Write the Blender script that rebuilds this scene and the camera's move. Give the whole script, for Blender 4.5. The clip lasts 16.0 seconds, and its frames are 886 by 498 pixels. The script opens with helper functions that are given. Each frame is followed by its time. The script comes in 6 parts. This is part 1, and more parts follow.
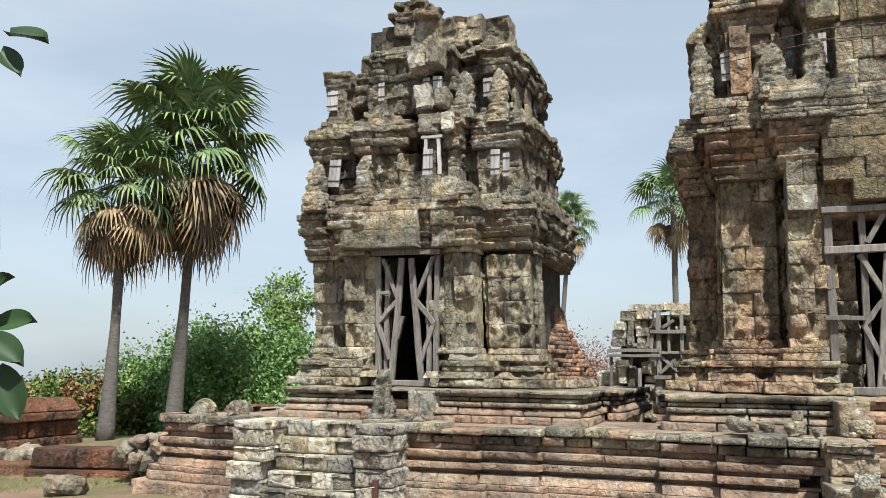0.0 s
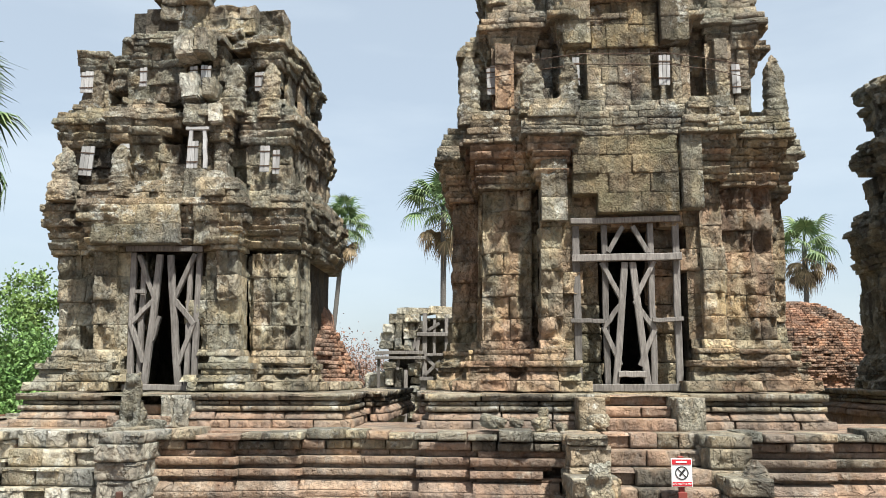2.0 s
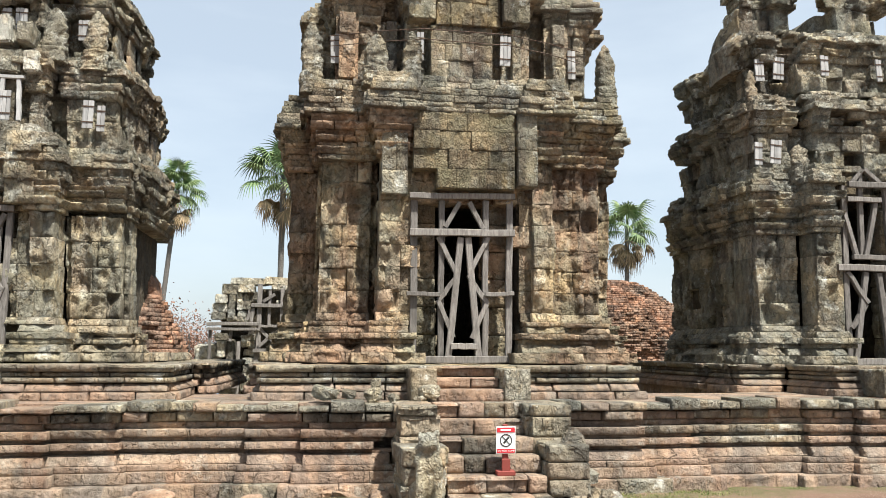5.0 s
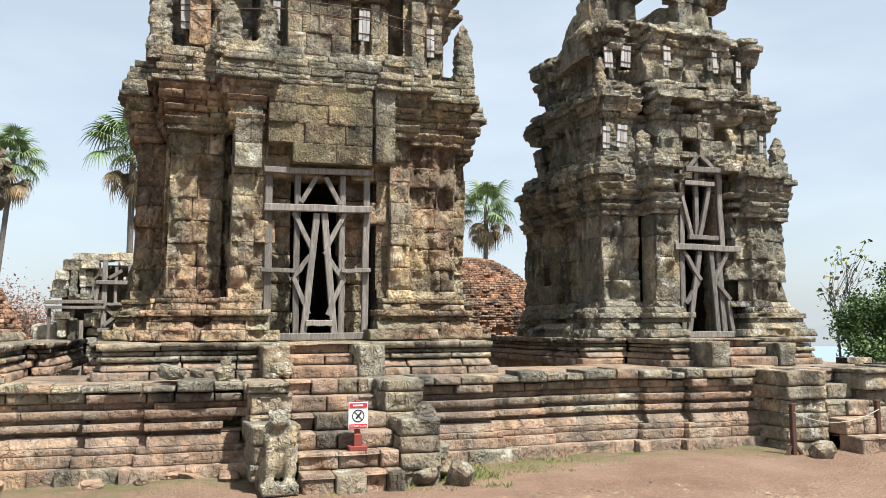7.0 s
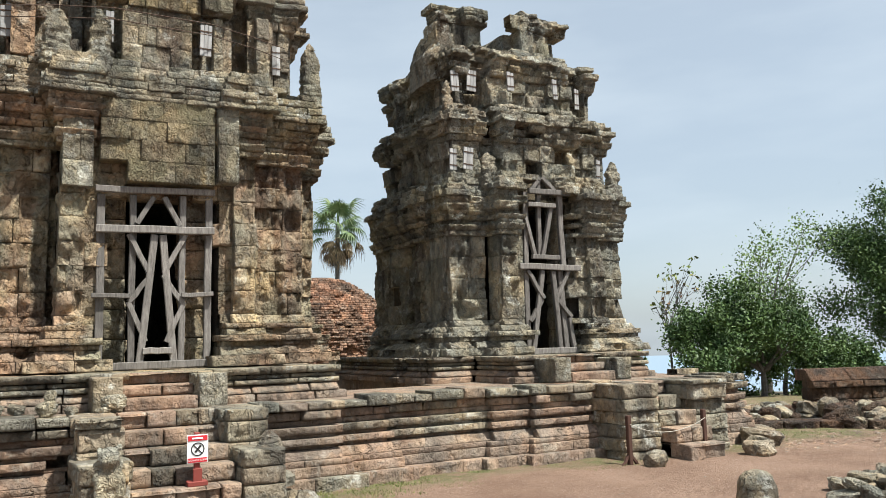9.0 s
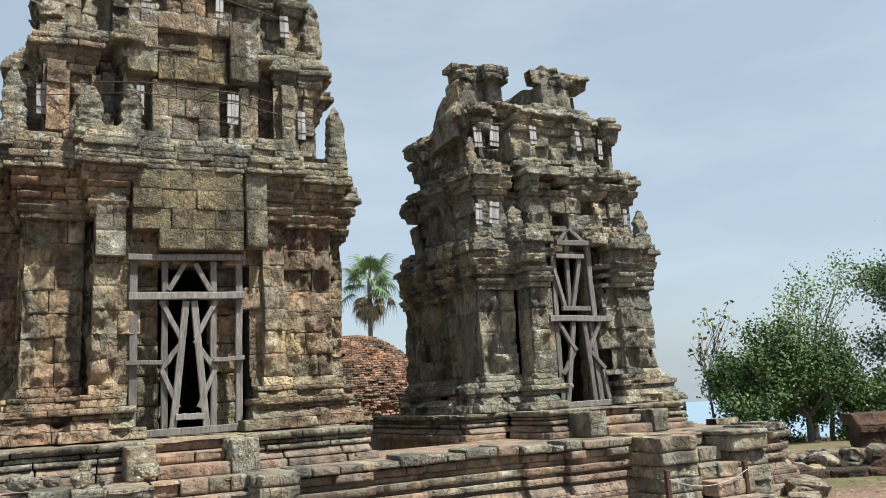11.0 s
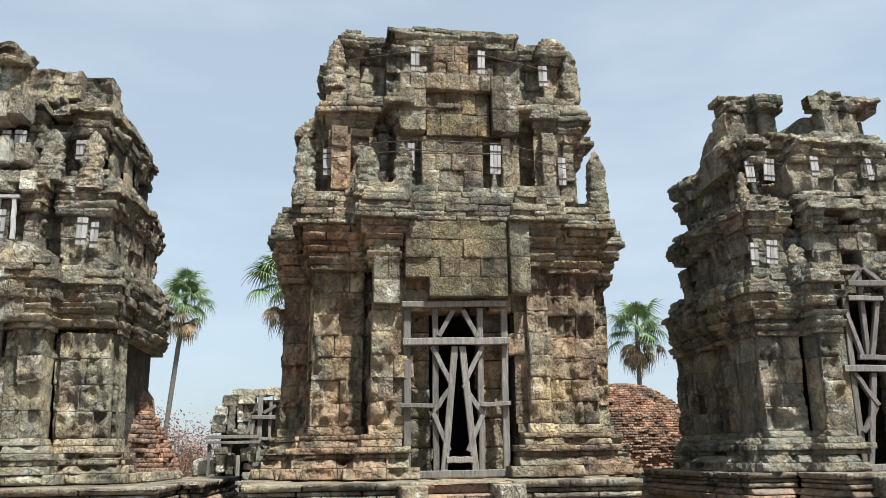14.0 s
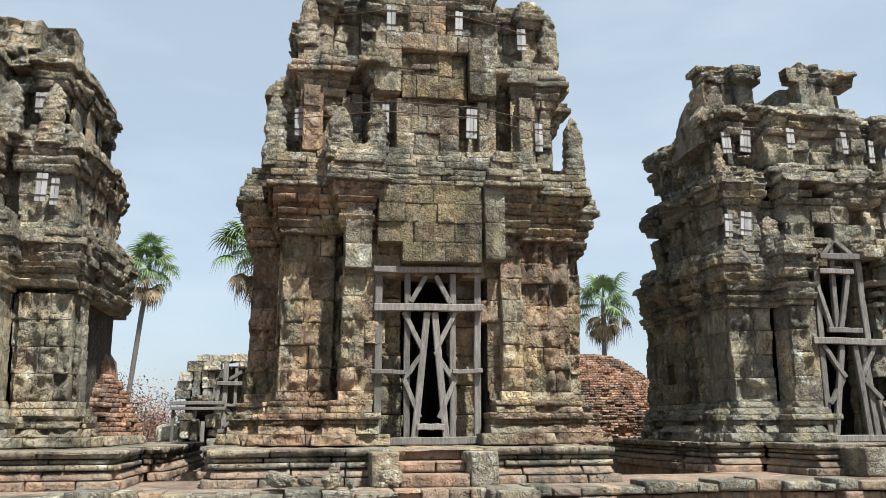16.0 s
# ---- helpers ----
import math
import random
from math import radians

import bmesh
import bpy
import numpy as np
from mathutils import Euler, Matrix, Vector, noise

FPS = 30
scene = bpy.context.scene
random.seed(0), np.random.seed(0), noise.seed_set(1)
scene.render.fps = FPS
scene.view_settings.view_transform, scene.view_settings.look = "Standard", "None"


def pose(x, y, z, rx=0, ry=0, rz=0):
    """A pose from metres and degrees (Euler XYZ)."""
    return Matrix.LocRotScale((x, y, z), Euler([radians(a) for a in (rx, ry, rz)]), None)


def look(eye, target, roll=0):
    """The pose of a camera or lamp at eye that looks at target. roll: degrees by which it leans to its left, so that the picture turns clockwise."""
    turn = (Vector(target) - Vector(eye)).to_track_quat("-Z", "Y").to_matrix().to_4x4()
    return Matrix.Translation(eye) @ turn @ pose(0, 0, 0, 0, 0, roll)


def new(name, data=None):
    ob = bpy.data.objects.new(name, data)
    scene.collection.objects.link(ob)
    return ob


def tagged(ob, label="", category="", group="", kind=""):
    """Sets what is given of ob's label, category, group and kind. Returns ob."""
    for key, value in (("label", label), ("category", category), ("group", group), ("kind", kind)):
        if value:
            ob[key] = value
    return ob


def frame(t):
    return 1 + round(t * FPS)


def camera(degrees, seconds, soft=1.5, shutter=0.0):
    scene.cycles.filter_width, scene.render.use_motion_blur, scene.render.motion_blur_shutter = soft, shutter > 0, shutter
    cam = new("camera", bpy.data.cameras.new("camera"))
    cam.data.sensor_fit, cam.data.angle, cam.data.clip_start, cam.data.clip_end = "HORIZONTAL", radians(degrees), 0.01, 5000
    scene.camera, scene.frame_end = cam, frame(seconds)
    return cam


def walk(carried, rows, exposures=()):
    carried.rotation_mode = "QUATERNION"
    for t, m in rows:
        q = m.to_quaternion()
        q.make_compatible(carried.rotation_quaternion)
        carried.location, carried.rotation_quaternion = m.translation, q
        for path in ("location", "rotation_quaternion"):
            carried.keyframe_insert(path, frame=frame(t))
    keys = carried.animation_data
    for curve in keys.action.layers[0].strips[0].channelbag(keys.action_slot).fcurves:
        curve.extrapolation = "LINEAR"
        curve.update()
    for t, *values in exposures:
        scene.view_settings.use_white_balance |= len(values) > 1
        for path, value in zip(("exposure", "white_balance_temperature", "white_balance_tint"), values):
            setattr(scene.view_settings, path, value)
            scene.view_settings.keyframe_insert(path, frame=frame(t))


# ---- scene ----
cam = camera(57.27, 16.0, 0.8)
# seconds, x, y, z of the eye, yaw, pitch, roll
ROWS = [
    (0, -0.223, -0.145, 1.592, 19.238, 8.635, -0.741),
    (0.5, -0.204, -0.119, 1.593, 14.614, 8.924, -0.858),
    (1, -0.180, -0.091, 1.579, 10.180, 9.418, -0.659),
    (1.5, -0.152, -0.063, 1.579, 6.756, 9.308, -0.259),
    (2, -0.141, -0.042, 1.570, 3.387, 8.974, -0.017),
    (2.5, -0.121, -0.033, 1.562, 0.391, 8.645, -0.093),
    (3, -0.123, -0.006, 1.553, -2.197, 8.076, -0.069),
    (3.5, -0.098, -0.048, 1.552, -4.225, 7.361, -0.448),
    (4, -0.110, -0.009, 1.553, -6.224, 7.326, -0.546),
    (6.5, -0.077, -0.039, 1.539, -12.828, 6.088, 0.497),
    (7, -0.023, -0.029, 1.535, -17.675, 5.566, 0.232),
    (7.5, 0.009, 0.015, 1.553, -22.101, 5.181, 0.405),
    (8, 0.023, 0.002, 1.562, -25.348, 5.028, 1.273),
    (8.5, 0.041, 0.007, 1.574, -27.863, 5.703, 1.485),
    (11, 0.110, -0.049, 1.655, -25.400, 10.401, 3.435),
    (11.5, 0.122, -0.048, 1.646, -19.616, 10.994, 2.509),
    (12, 0.135, -0.016, 1.641, -14.469, 11.238, 2.188),
    (12.5, 0.107, -0.014, 1.658, -11.337, 11.381, 1.987),
    (13, 0.129, 0.002, 1.661, -8.821, 12.458, 1.937),
    (13.5, 0.127, 0.016, 1.660, -7.473, 13.727, 1.779),
    (14, 0.166, 0.047, 1.654, -7.005, 14.376, 0.800),
    (14.5, 0.178, 0.071, 1.644, -6.016, 14.263, 0.530),
    (15, 0.127, 0.127, 1.641, -5.944, 14.356, 0.680),
    (15.5, 0.069, 0.174, 1.627, -7.208, 14.288, 0.869),
    (16, 0.114, 0.293, 1.619, -9.464, 12.322, 0.273),
]
walk(cam, [(t, pose(x, y, z, 90 + pitch, roll, yaw)) for t, x, y, z, yaw, pitch, roll in ROWS],
     [(0, 0.87, 6300, 7), (1.5, 0.94, 6350, 7), (3.5, 1.08, 6400, 7), (6.5, 1.09, 6450, 8), (7.5, 1.03, 6450, 8), (8.5, 0.91, 6400, 7), (11, 0.74, 6180, 5), (12.5, 0.84, 6180, 5), (14.5, 0.88, 6180, 5), (16, 0.89, 6200, 6)])

# ---- daylight: hazy sky, sun high in front of the towers and to their right ----
SUN_EL, SUN_AZ = 61.0, 149.0          # degrees; azimuth clockwise from +y
world = bpy.data.worlds.new("sky")
scene.world = world
world.use_nodes = True
wn, wl = world.node_tree.nodes, world.node_tree.links
wn.clear()
w_out = wn.new("ShaderNodeOutputWorld")
w_bg = wn.new("ShaderNodeBackground")
w_sky = wn.new("ShaderNodeTexSky")
w_sky.sky_type, w_sky.sun_disc = "NISHITA", False
w_sky.sun_elevation, w_sky.sun_rotation = radians(SUN_EL), radians(SUN_AZ)
w_sky.air_density, w_sky.dust_density, w_sky.ozone_density = 1.0, 2.0, 1.5
w_co = wn.new("ShaderNodeTexCoord")
w_map = wn.new("ShaderNodeMapping")
w_map.inputs["Scale"].default_value = (1.6, 1.6, 6.0)
w_noise = wn.new("ShaderNodeTexNoise")
w_noise.inputs["Scale"].default_value, w_noise.inputs["Detail"].default_value = 1.7, 6.0
w_ramp = wn.new("ShaderNodeValToRGB")
w_ramp.color_ramp.elements[0].position, w_ramp.color_ramp.elements[1].position = 0.40, 0.75
w_ramp.color_ramp.elements[0].color, w_ramp.color_ramp.elements[1].color = (0.5, 0.5, 0.5, 1), (0.72, 0.72, 0.72, 1)
w_mix = wn.new("ShaderNodeMixRGB")
w_mix.inputs[2].default_value = (6.8, 7.45, 8.05, 1)   # thin white haze over the blue
wl.new(w_co.outputs["Generated"], w_map.inputs["Vector"])
wl.new(w_map.outputs["Vector"], w_noise.inputs["Vector"])
wl.new(w_noise.outputs["Fac"], w_ramp.inputs["Fac"])
wl.new(w_ramp.outputs["Color"], w_mix.inputs[0])
wl.new(w_sky.outputs["Color"], w_mix.inputs[1])
wl.new(w_mix.outputs["Color"], w_bg.inputs["Color"])
w_bg.inputs["Strength"].default_value = 0.069
wl.new(w_bg.outputs["Background"], w_out.inputs["Surface"])
sun = new("sun", bpy.data.lights.new("sun", "SUN"))
sun.data.energy, sun.data.angle, sun.data.color = 5.0, radians(2.0), (1.0, 0.97, 0.91)
_a, _e = radians(SUN_AZ), radians(SUN_EL)
sun.matrix_world = look((20 * math.sin(_a) * math.cos(_e), 20 * math.cos(_a) * math.cos(_e), 20 * math.sin(_e)), (0, 0, 0))

# ---- materials ----


class Nodes:
    """A small helper round one material's node tree."""

    def __init__(self, name, rough=0.9, metal=0.0):
        self.mat = bpy.data.materials.new(name)
        self.mat.use_nodes = True
        self.n, self.l = self.mat.node_tree.nodes, self.mat.node_tree.links
        self.b = self.n["Principled BSDF"]
        self.b.inputs["Roughness"].default_value = rough
        self.b.inputs["Metallic"].default_value = metal
        self.b.inputs["Specular IOR Level"].default_value = 0.25
        self.pos = self.n.new("ShaderNodeNewGeometry").outputs["Position"]

    def put(self, sock, value):
        if hasattr(value, "is_output"):
            self.l.new(value, sock)
        elif isinstance(value, tuple) and len(value) == 3 and sock.type == "RGBA":
            sock.default_value = (*value, 1)
        else:
            sock.default_value = value

    def noise(self, scale, detail=4.0, stretch=(1, 1, 1), rough=0.55, vec=None, dist=0.0):
        m = self.n.new("ShaderNodeMapping")
        m.inputs["Scale"].default_value = stretch
        self.l.new(vec or self.pos, m.inputs["Vector"])
        t = self.n.new("ShaderNodeTexNoise")
        t.inputs["Scale"].default_value, t.inputs["Detail"].default_value = scale, detail
        t.inputs["Roughness"].default_value, t.inputs["Distortion"].default_value = rough, dist
        self.l.new(m.outputs[0], t.inputs["Vector"])
        return t.outputs["Fac"]

    def ramp(self, fac, lo, hi):
        r = self.n.new("ShaderNodeMapRange")
        r.inputs["From Min"].default_value, r.inputs["From Max"].default_value = lo, hi
        self.l.new(fac, r.inputs["Value"])
        return r.outputs["Result"]

    def math(self, op, a, b=0.0):
        m = self.n.new("ShaderNodeMath")
        m.operation = op
        self.put(m.inputs[0], a)
        self.put(m.inputs[1], b)
        return m.outputs[0]

    def mix(self, fac, a, b, mode="MIX"):
        m = self.n.new("ShaderNodeMixRGB")
        m.blend_type = mode
        self.put(m.inputs[0], fac)
        self.put(m.inputs[1], a)
        self.put(m.inputs[2], b)
        return m.outputs[0]

    def random(self):
        o = self.n.new("ShaderNodeObjectInfo").outputs["Random"]
        g = self.n.new("ShaderNodeNewGeometry").outputs["Random Per Island"]
        return self.math("FRACT", self.math("ADD", o, g))

    def bump(self, height, strength=0.5, distance=0.02):
        b = self.n.new("ShaderNodeBump")
        b.inputs["Strength"].default_value, b.inputs["Distance"].default_value = strength, distance
        self.l.new(height, b.inputs["Height"])
        self.l.new(b.outputs[0], self.b.inputs["Normal"])

    def colour(self, c):
        self.put(self.b.inputs["Base Color"], c)
        return self.mat


def stone(name, warm, grey, pink, lichen=0.5, pinkness=0.5, dark=0.5, carve=0.0, pale=(0.47, 0.46, 0.40), moss=0.0, skin=1.0):
    """Weathered sandstone: warm stone, grey skin, pink patches, black stains, pale lichen."""
    s = Nodes(name, 0.93)
    big, mid = s.noise(0.55, 3.0), s.noise(2.3, 5.0, (1, 1, 0.6), 0.65)
    streak = s.noise(1.7, 4.0, (1, 1, 0.22))
    fine = s.noise(26.0, 5.0, rough=0.7)
    rnd = s.random()
    c = s.mix(s.ramp(mid, 0.36, 0.62), warm, grey)
    c = s.mix(s.math("MULTIPLY", s.ramp(s.noise(0.9, 4.0, rough=0.6), 0.5, 0.64), 0.5), c, tuple(k * f for k, f in zip(warm, (1.25, 1.1, 0.85))))
    c = s.mix(s.math("MULTIPLY", s.ramp(big, 0.46, 0.62), pinkness), c, pink)
    c = s.mix(s.math("MULTIPLY", s.ramp(rnd, 0.55, 1.0), 0.4 * pinkness + 0.15), c, pink)
    flake = s.ramp(s.noise(2.9, 7.0, (1, 1, 0.62), 0.6, dist=0.35), 0.475, 0.505)
    flake2 = s.ramp(s.noise(6.3, 5.0, (1, 1, 0.55), 0.55, dist=0.5), 0.46, 0.50)
    c = s.mix(flake, s.mix(1.0, c, (1.06, 1.02, 0.96), "MULTIPLY"), s.mix(1.0, c, (0.88, 0.895, 0.905), "MULTIPLY"))
    c = s.mix(s.math("MULTIPLY", s.ramp(streak, 0.51, 0.60), dark), c, (0.045, 0.041, 0.037))
    rust = s.noise(2.6, 4.0, (1, 1, 0.18), 0.6)
    c = s.mix(s.math("MULTIPLY", s.ramp(rust, 0.54, 0.66), 0.75 * pinkness), c, (0.20, 0.105, 0.062))
    if moss:
        c = s.mix(s.math("MULTIPLY", s.ramp(s.noise(1.3, 5.0), 0.5, 0.66), moss), c, (0.14, 0.145, 0.075))
    spots = s.math("MULTIPLY", s.ramp(s.noise(4.2, 7.0, rough=0.72), 0.54, 0.61), s.ramp(s.noise(0.9, 3.0), 0.42, 0.6))
    c = s.mix(s.math("MULTIPLY", spots, lichen * 0.75), c, pale)
    warp = s.n.new("ShaderNodeTexNoise")
    warp.inputs["Scale"].default_value, warp.inputs["Detail"].default_value = 2.6, 4.0
    s.l.new(s.pos, warp.inputs["Vector"])
    bent = s.mix(0.4, s.pos, warp.outputs["Color"], "ADD")
    edge = s.n.new("ShaderNodeTexVoronoi")
    edge.feature = "DISTANCE_TO_EDGE"
    edge.inputs["Scale"].default_value = 2.4
    s.l.new(bent, edge.inputs["Vector"])
    crack = s.math("MAXIMUM", s.ramp(edge.outputs["Distance"], 0.0, 0.010), s.ramp(s.noise(1.5, 4.0), 0.58, 0.52))
    c = s.mix(1.0, c, s.mix(crack, tuple(1 - 0.42 * skin * k for k in (1, 1.02, 1.05)), (1, 1, 1)), "MULTIPLY")
    specks = s.math("MULTIPLY", s.ramp(s.noise(17.0, 5.0, rough=0.75), 0.60, 0.70), s.ramp(s.noise(1.9, 4.0), 0.48, 0.62))
    c = s.mix(s.math("MULTIPLY", specks, lichen * 0.6), c, pale)
    grime = s.math("MULTIPLY", s.ramp(s.noise(11.0, 6.0, rough=0.75), 0.53, 0.62), s.ramp(s.noise(1.4, 4.0, (1, 1, 0.5)), 0.46, 0.6))
    c = s.mix(s.math("MULTIPLY", grime, 0.8 * dark * skin), c, (0.04, 0.037, 0.034))
    # pits halve the colour as well: hollow shade painted on top of the bump
    pits = s.ramp(s.noise(9.0, 3.0, rough=0.8), 0.27, 0.34)
    c = s.mix(1.0, c, s.mix(pits, (0.5, 0.48, 0.45), (1.04, 1.04, 1.04)), "MULTIPLY")
    c = s.mix(1.0, c, s.mix(s.ramp(s.noise(5.0, 5.0, rough=0.7), 0.3, 0.7), (0.70, 0.70, 0.695), (1.42, 1.41, 1.385)), "MULTIPLY")
    c = s.mix(1.0, c, s.mix(s.ramp(fine, 0.3, 0.7), (0.82, 0.82, 0.82), (1.14, 1.14, 1.13)), "MULTIPLY")
    tone = s.math("FRACT", s.math("MULTIPLY", rnd, 7.31))
    lo, hi = 1 - 0.12 - 0.27 * skin, 1.08 + 0.09 * skin
    c = s.mix(1.0, c, s.mix(tone, (lo, lo * 1.02, lo * 1.04), (hi, hi * 0.99, hi * 0.97)), "MULTIPLY")
    h = s.math("ADD", s.math("ADD", s.math("MULTIPLY", fine, 0.35), s.noise(9.0, 6.0, rough=0.62)), s.math("MULTIPLY", s.math("MULTIPLY", pits, crack), 0.6))
    if carve:
        v = s.math("ABSOLUTE", s.math("SUBTRACT", s.noise(15.0, 2.0, dist=1.2), 0.5))
        h = s.math("ADD", h, s.math("MULTIPLY", s.ramp(v, 0.0, 0.09), carve))
    h = s.math("ADD", h, s.math("MULTIPLY", s.noise(3.6, 3.0, (1, 1, 0.7)), 0.8))
    h = s.math("ADD", h, s.math("ADD", s.math("MULTIPLY", flake, 0.55 * skin), s.math("MULTIPLY", flake2, 0.40 * skin)))
    s.bump(h, 1.0, 0.075)
    return s.colour(c)


STONE_MID = stone("sandstone_ochre", (0.36, 0.29, 0.195), (0.275, 0.25, 0.185), (0.30, 0.18, 0.12), 0.45, 0.7, 0.5, moss=0.22)
STONE_UP = stone("sandstone_upper", (0.335, 0.295, 0.215), (0.29, 0.28, 0.235), (0.32, 0.21, 0.14), 1.0, 0.35, 0.6, 0.3, pale=(0.52, 0.515, 0.46), moss=0.2)
STONE_LEFT = stone("sandstone_grey", (0.32, 0.28, 0.20), (0.27, 0.26, 0.215), (0.28, 0.20, 0.13), 0.85, 0.35, 0.42, moss=0.2)
STONE_RIGHT = stone("sandstone_dark", (0.32, 0.29, 0.22), (0.27, 0.262, 0.225), (0.30, 0.215, 0.145), 1.0, 0.25, 0.7, 0.2, pale=(0.52, 0.515, 0.46), moss=0.2)
STONE_CARVED = stone("sandstone_carved", (0.28, 0.23, 0.14), (0.225, 0.20, 0.14), (0.29, 0.19, 0.11), 0.4, 0.25, 0.6, 0.5, moss=0.4)
STONE_PALE = stone("sandstone_lichen", (0.36, 0.33, 0.26), (0.29, 0.28, 0.235), (0.33, 0.25, 0.18), 0.95, 0.2, 0.5, 0.35, pale=(0.55, 0.54, 0.48))
STONE_TERRACE = stone("sandstone_terrace", (0.29, 0.215, 0.163), (0.237, 0.193, 0.155), (0.29, 0.186, 0.135), 0.4, 0.6, 0.45, skin=0.22)
STONE_COPING = stone("sandstone_coping", (0.29, 0.25, 0.185), (0.225, 0.21, 0.17), (0.31, 0.21, 0.145), 0.95, 0.35, 0.7, pale=(0.52, 0.51, 0.46), skin=0.6)
STONE_BLEACHED = stone("sandstone_bleached", (0.52, 0.49, 0.42), (0.44, 0.425, 0.375), (0.44, 0.37, 0.29), 0.9, 0.2, 0.35, pale=(0.6, 0.59, 0.54))
# dark brown laterite, with the enclosure wall's shadow mixed into its colour
LATERITE_DARK = stone("laterite_brown_shaded", (0.12, 0.075, 0.052), (0.085, 0.065, 0.05), (0.15, 0.075, 0.045), 0.2, 0.5, 0.6, 0.6)
LATERITE = stone("laterite", (0.235, 0.105, 0.062), (0.16, 0.10, 0.07), (0.26, 0.10, 0.05), 0.3, 0.5, 0.55, 0.8)
BRICK = stone("old_brick", (0.345, 0.22, 0.16), (0.265, 0.19, 0.147), (0.40, 0.21, 0.135), 0.3, 0.6, 0.6)
# much darker than the tower stone: shade of gaps and openings put into the colour
CORE = stone("core_shade", (0.12, 0.10, 0.07), (0.10, 0.09, 0.07), (0.12, 0.09, 0.06), 0.1, 0.2, 0.6)


def wood(name, a, b):
    s = Nodes(name, 0.85)
    grain = s.noise(7.0, 6.0, (5, 5, 0.8), 0.7)
    c = s.mix(s.ramp(grain, 0.3, 0.7), a, b)
    c = s.mix(s.math("MULTIPLY", s.ramp(s.noise(2.0, 3.0), 0.5, 0.7), 0.5), c, (0.10, 0.09, 0.08))
    c = s.mix(1.0, c, s.mix(s.random(), (0.7, 0.7, 0.7), (1.2, 1.2, 1.2)), "MULTIPLY")
    s.bump(grain, 0.5, 0.008)
    return s.colour(c)


TIMBER = wood("weathered_timber", (0.085, 0.074, 0.066), (0.27, 0.245, 0.22))
BOARD = wood("silver_board", (0.27, 0.26, 0.25), (0.40, 0.39, 0.375))

# ---- geometry helpers ----
RNG = np.random.default_rng(7)
_TAB = np.random.default_rng(3).random((64, 64, 64))


def vnoise(p):
    """Smooth value noise in -1..1 at the points p (n, 3)."""
    i = np.floor(p).astype(int)
    f = p - i
    f = f * f * (3 - 2 * f)
    i &= 63
    j = (i + 1) & 63
    x0, y0, z0, x1, y1, z1 = i[:, 0], i[:, 1], i[:, 2], j[:, 0], j[:, 1], j[:, 2]
    a = _TAB[x0, y0, z0] * (1 - f[:, 0]) + _TAB[x1, y0, z0] * f[:, 0]
    b = _TAB[x0, y1, z0] * (1 - f[:, 0]) + _TAB[x1, y1, z0] * f[:, 0]
    c = _TAB[x0, y0, z1] * (1 - f[:, 0]) + _TAB[x1, y0, z1] * f[:, 0]
    d = _TAB[x0, y1, z1] * (1 - f[:, 0]) + _TAB[x1, y1, z1] * f[:, 0]
    return 2 * ((a * (1 - f[:, 1]) + b * f[:, 1]) * (1 - f[:, 2]) + (c * (1 - f[:, 1]) + d * f[:, 1]) * f[:, 2]) - 1


def mesh_from(name, verts, quads, material, smooth=False):
    me = bpy.data.meshes.new(name)
    me.vertices.add(len(verts))
    me.vertices.foreach_set("co", np.ascontiguousarray(verts, dtype=np.float32).ravel())
    k = quads.shape[1]
    me.loops.add(quads.size)
    me.loops.foreach_set("vertex_index", np.ascontiguousarray(quads, dtype=np.int32).ravel())
    me.polygons.add(len(quads))
    me.polygons.foreach_set("loop_start", np.arange(0, quads.size, k, dtype=np.int32))
    if smooth:
        me.polygons.foreach_set("use_smooth", np.ones(len(quads), dtype=bool))
    me.update(calc_edges=True)
    me.materials.append(material)
    return me


def thing(name, label, category, at=(0, 0, 0), group="", kind=""):
    return tagged(new(name), label, category, group, kind) if at == (0, 0, 0) else _placed(tagged(new(name), label, category, group, kind), at)


def _placed(ob, at):
    ob.location = at
    return ob


def part(name, bm, material, parent, label="", smooth=False):
    me = bpy.data.meshes.new(name)
    bm.to_mesh(me)
    bm.free()
    me.materials.append(material)
    if smooth:
        me.polygons.foreach_set("use_smooth", np.ones(len(me.polygons), dtype=bool))
    ob = new(name, me)
    if parent is not None:
        ob.parent = parent
    if label:
        ob["label"] = label
    return ob


def grid_block(n, m):
    """Index pattern of a block: a front grid of n x m faces and a ring of sides."""
    idx = np.arange((n + 1) * (m + 1)).reshape(m + 1, n + 1)
    q = np.stack([idx[:-1, :-1], idx[:-1, 1:], idx[1:, 1:], idx[1:, :-1]], -1).reshape(-1, 4)
    ring = np.concatenate([idx[0, :-1], idx[:-1, -1], idx[-1, :0:-1], idx[:0:-1, 0]])
    back = len(idx.ravel()) + np.arange(len(ring))
    s = np.stack([ring, back, np.roll(back, -1), np.roll(ring, -1)], -1)
    return idx, ring, np.concatenate([q, s])


_PATTERNS = {}


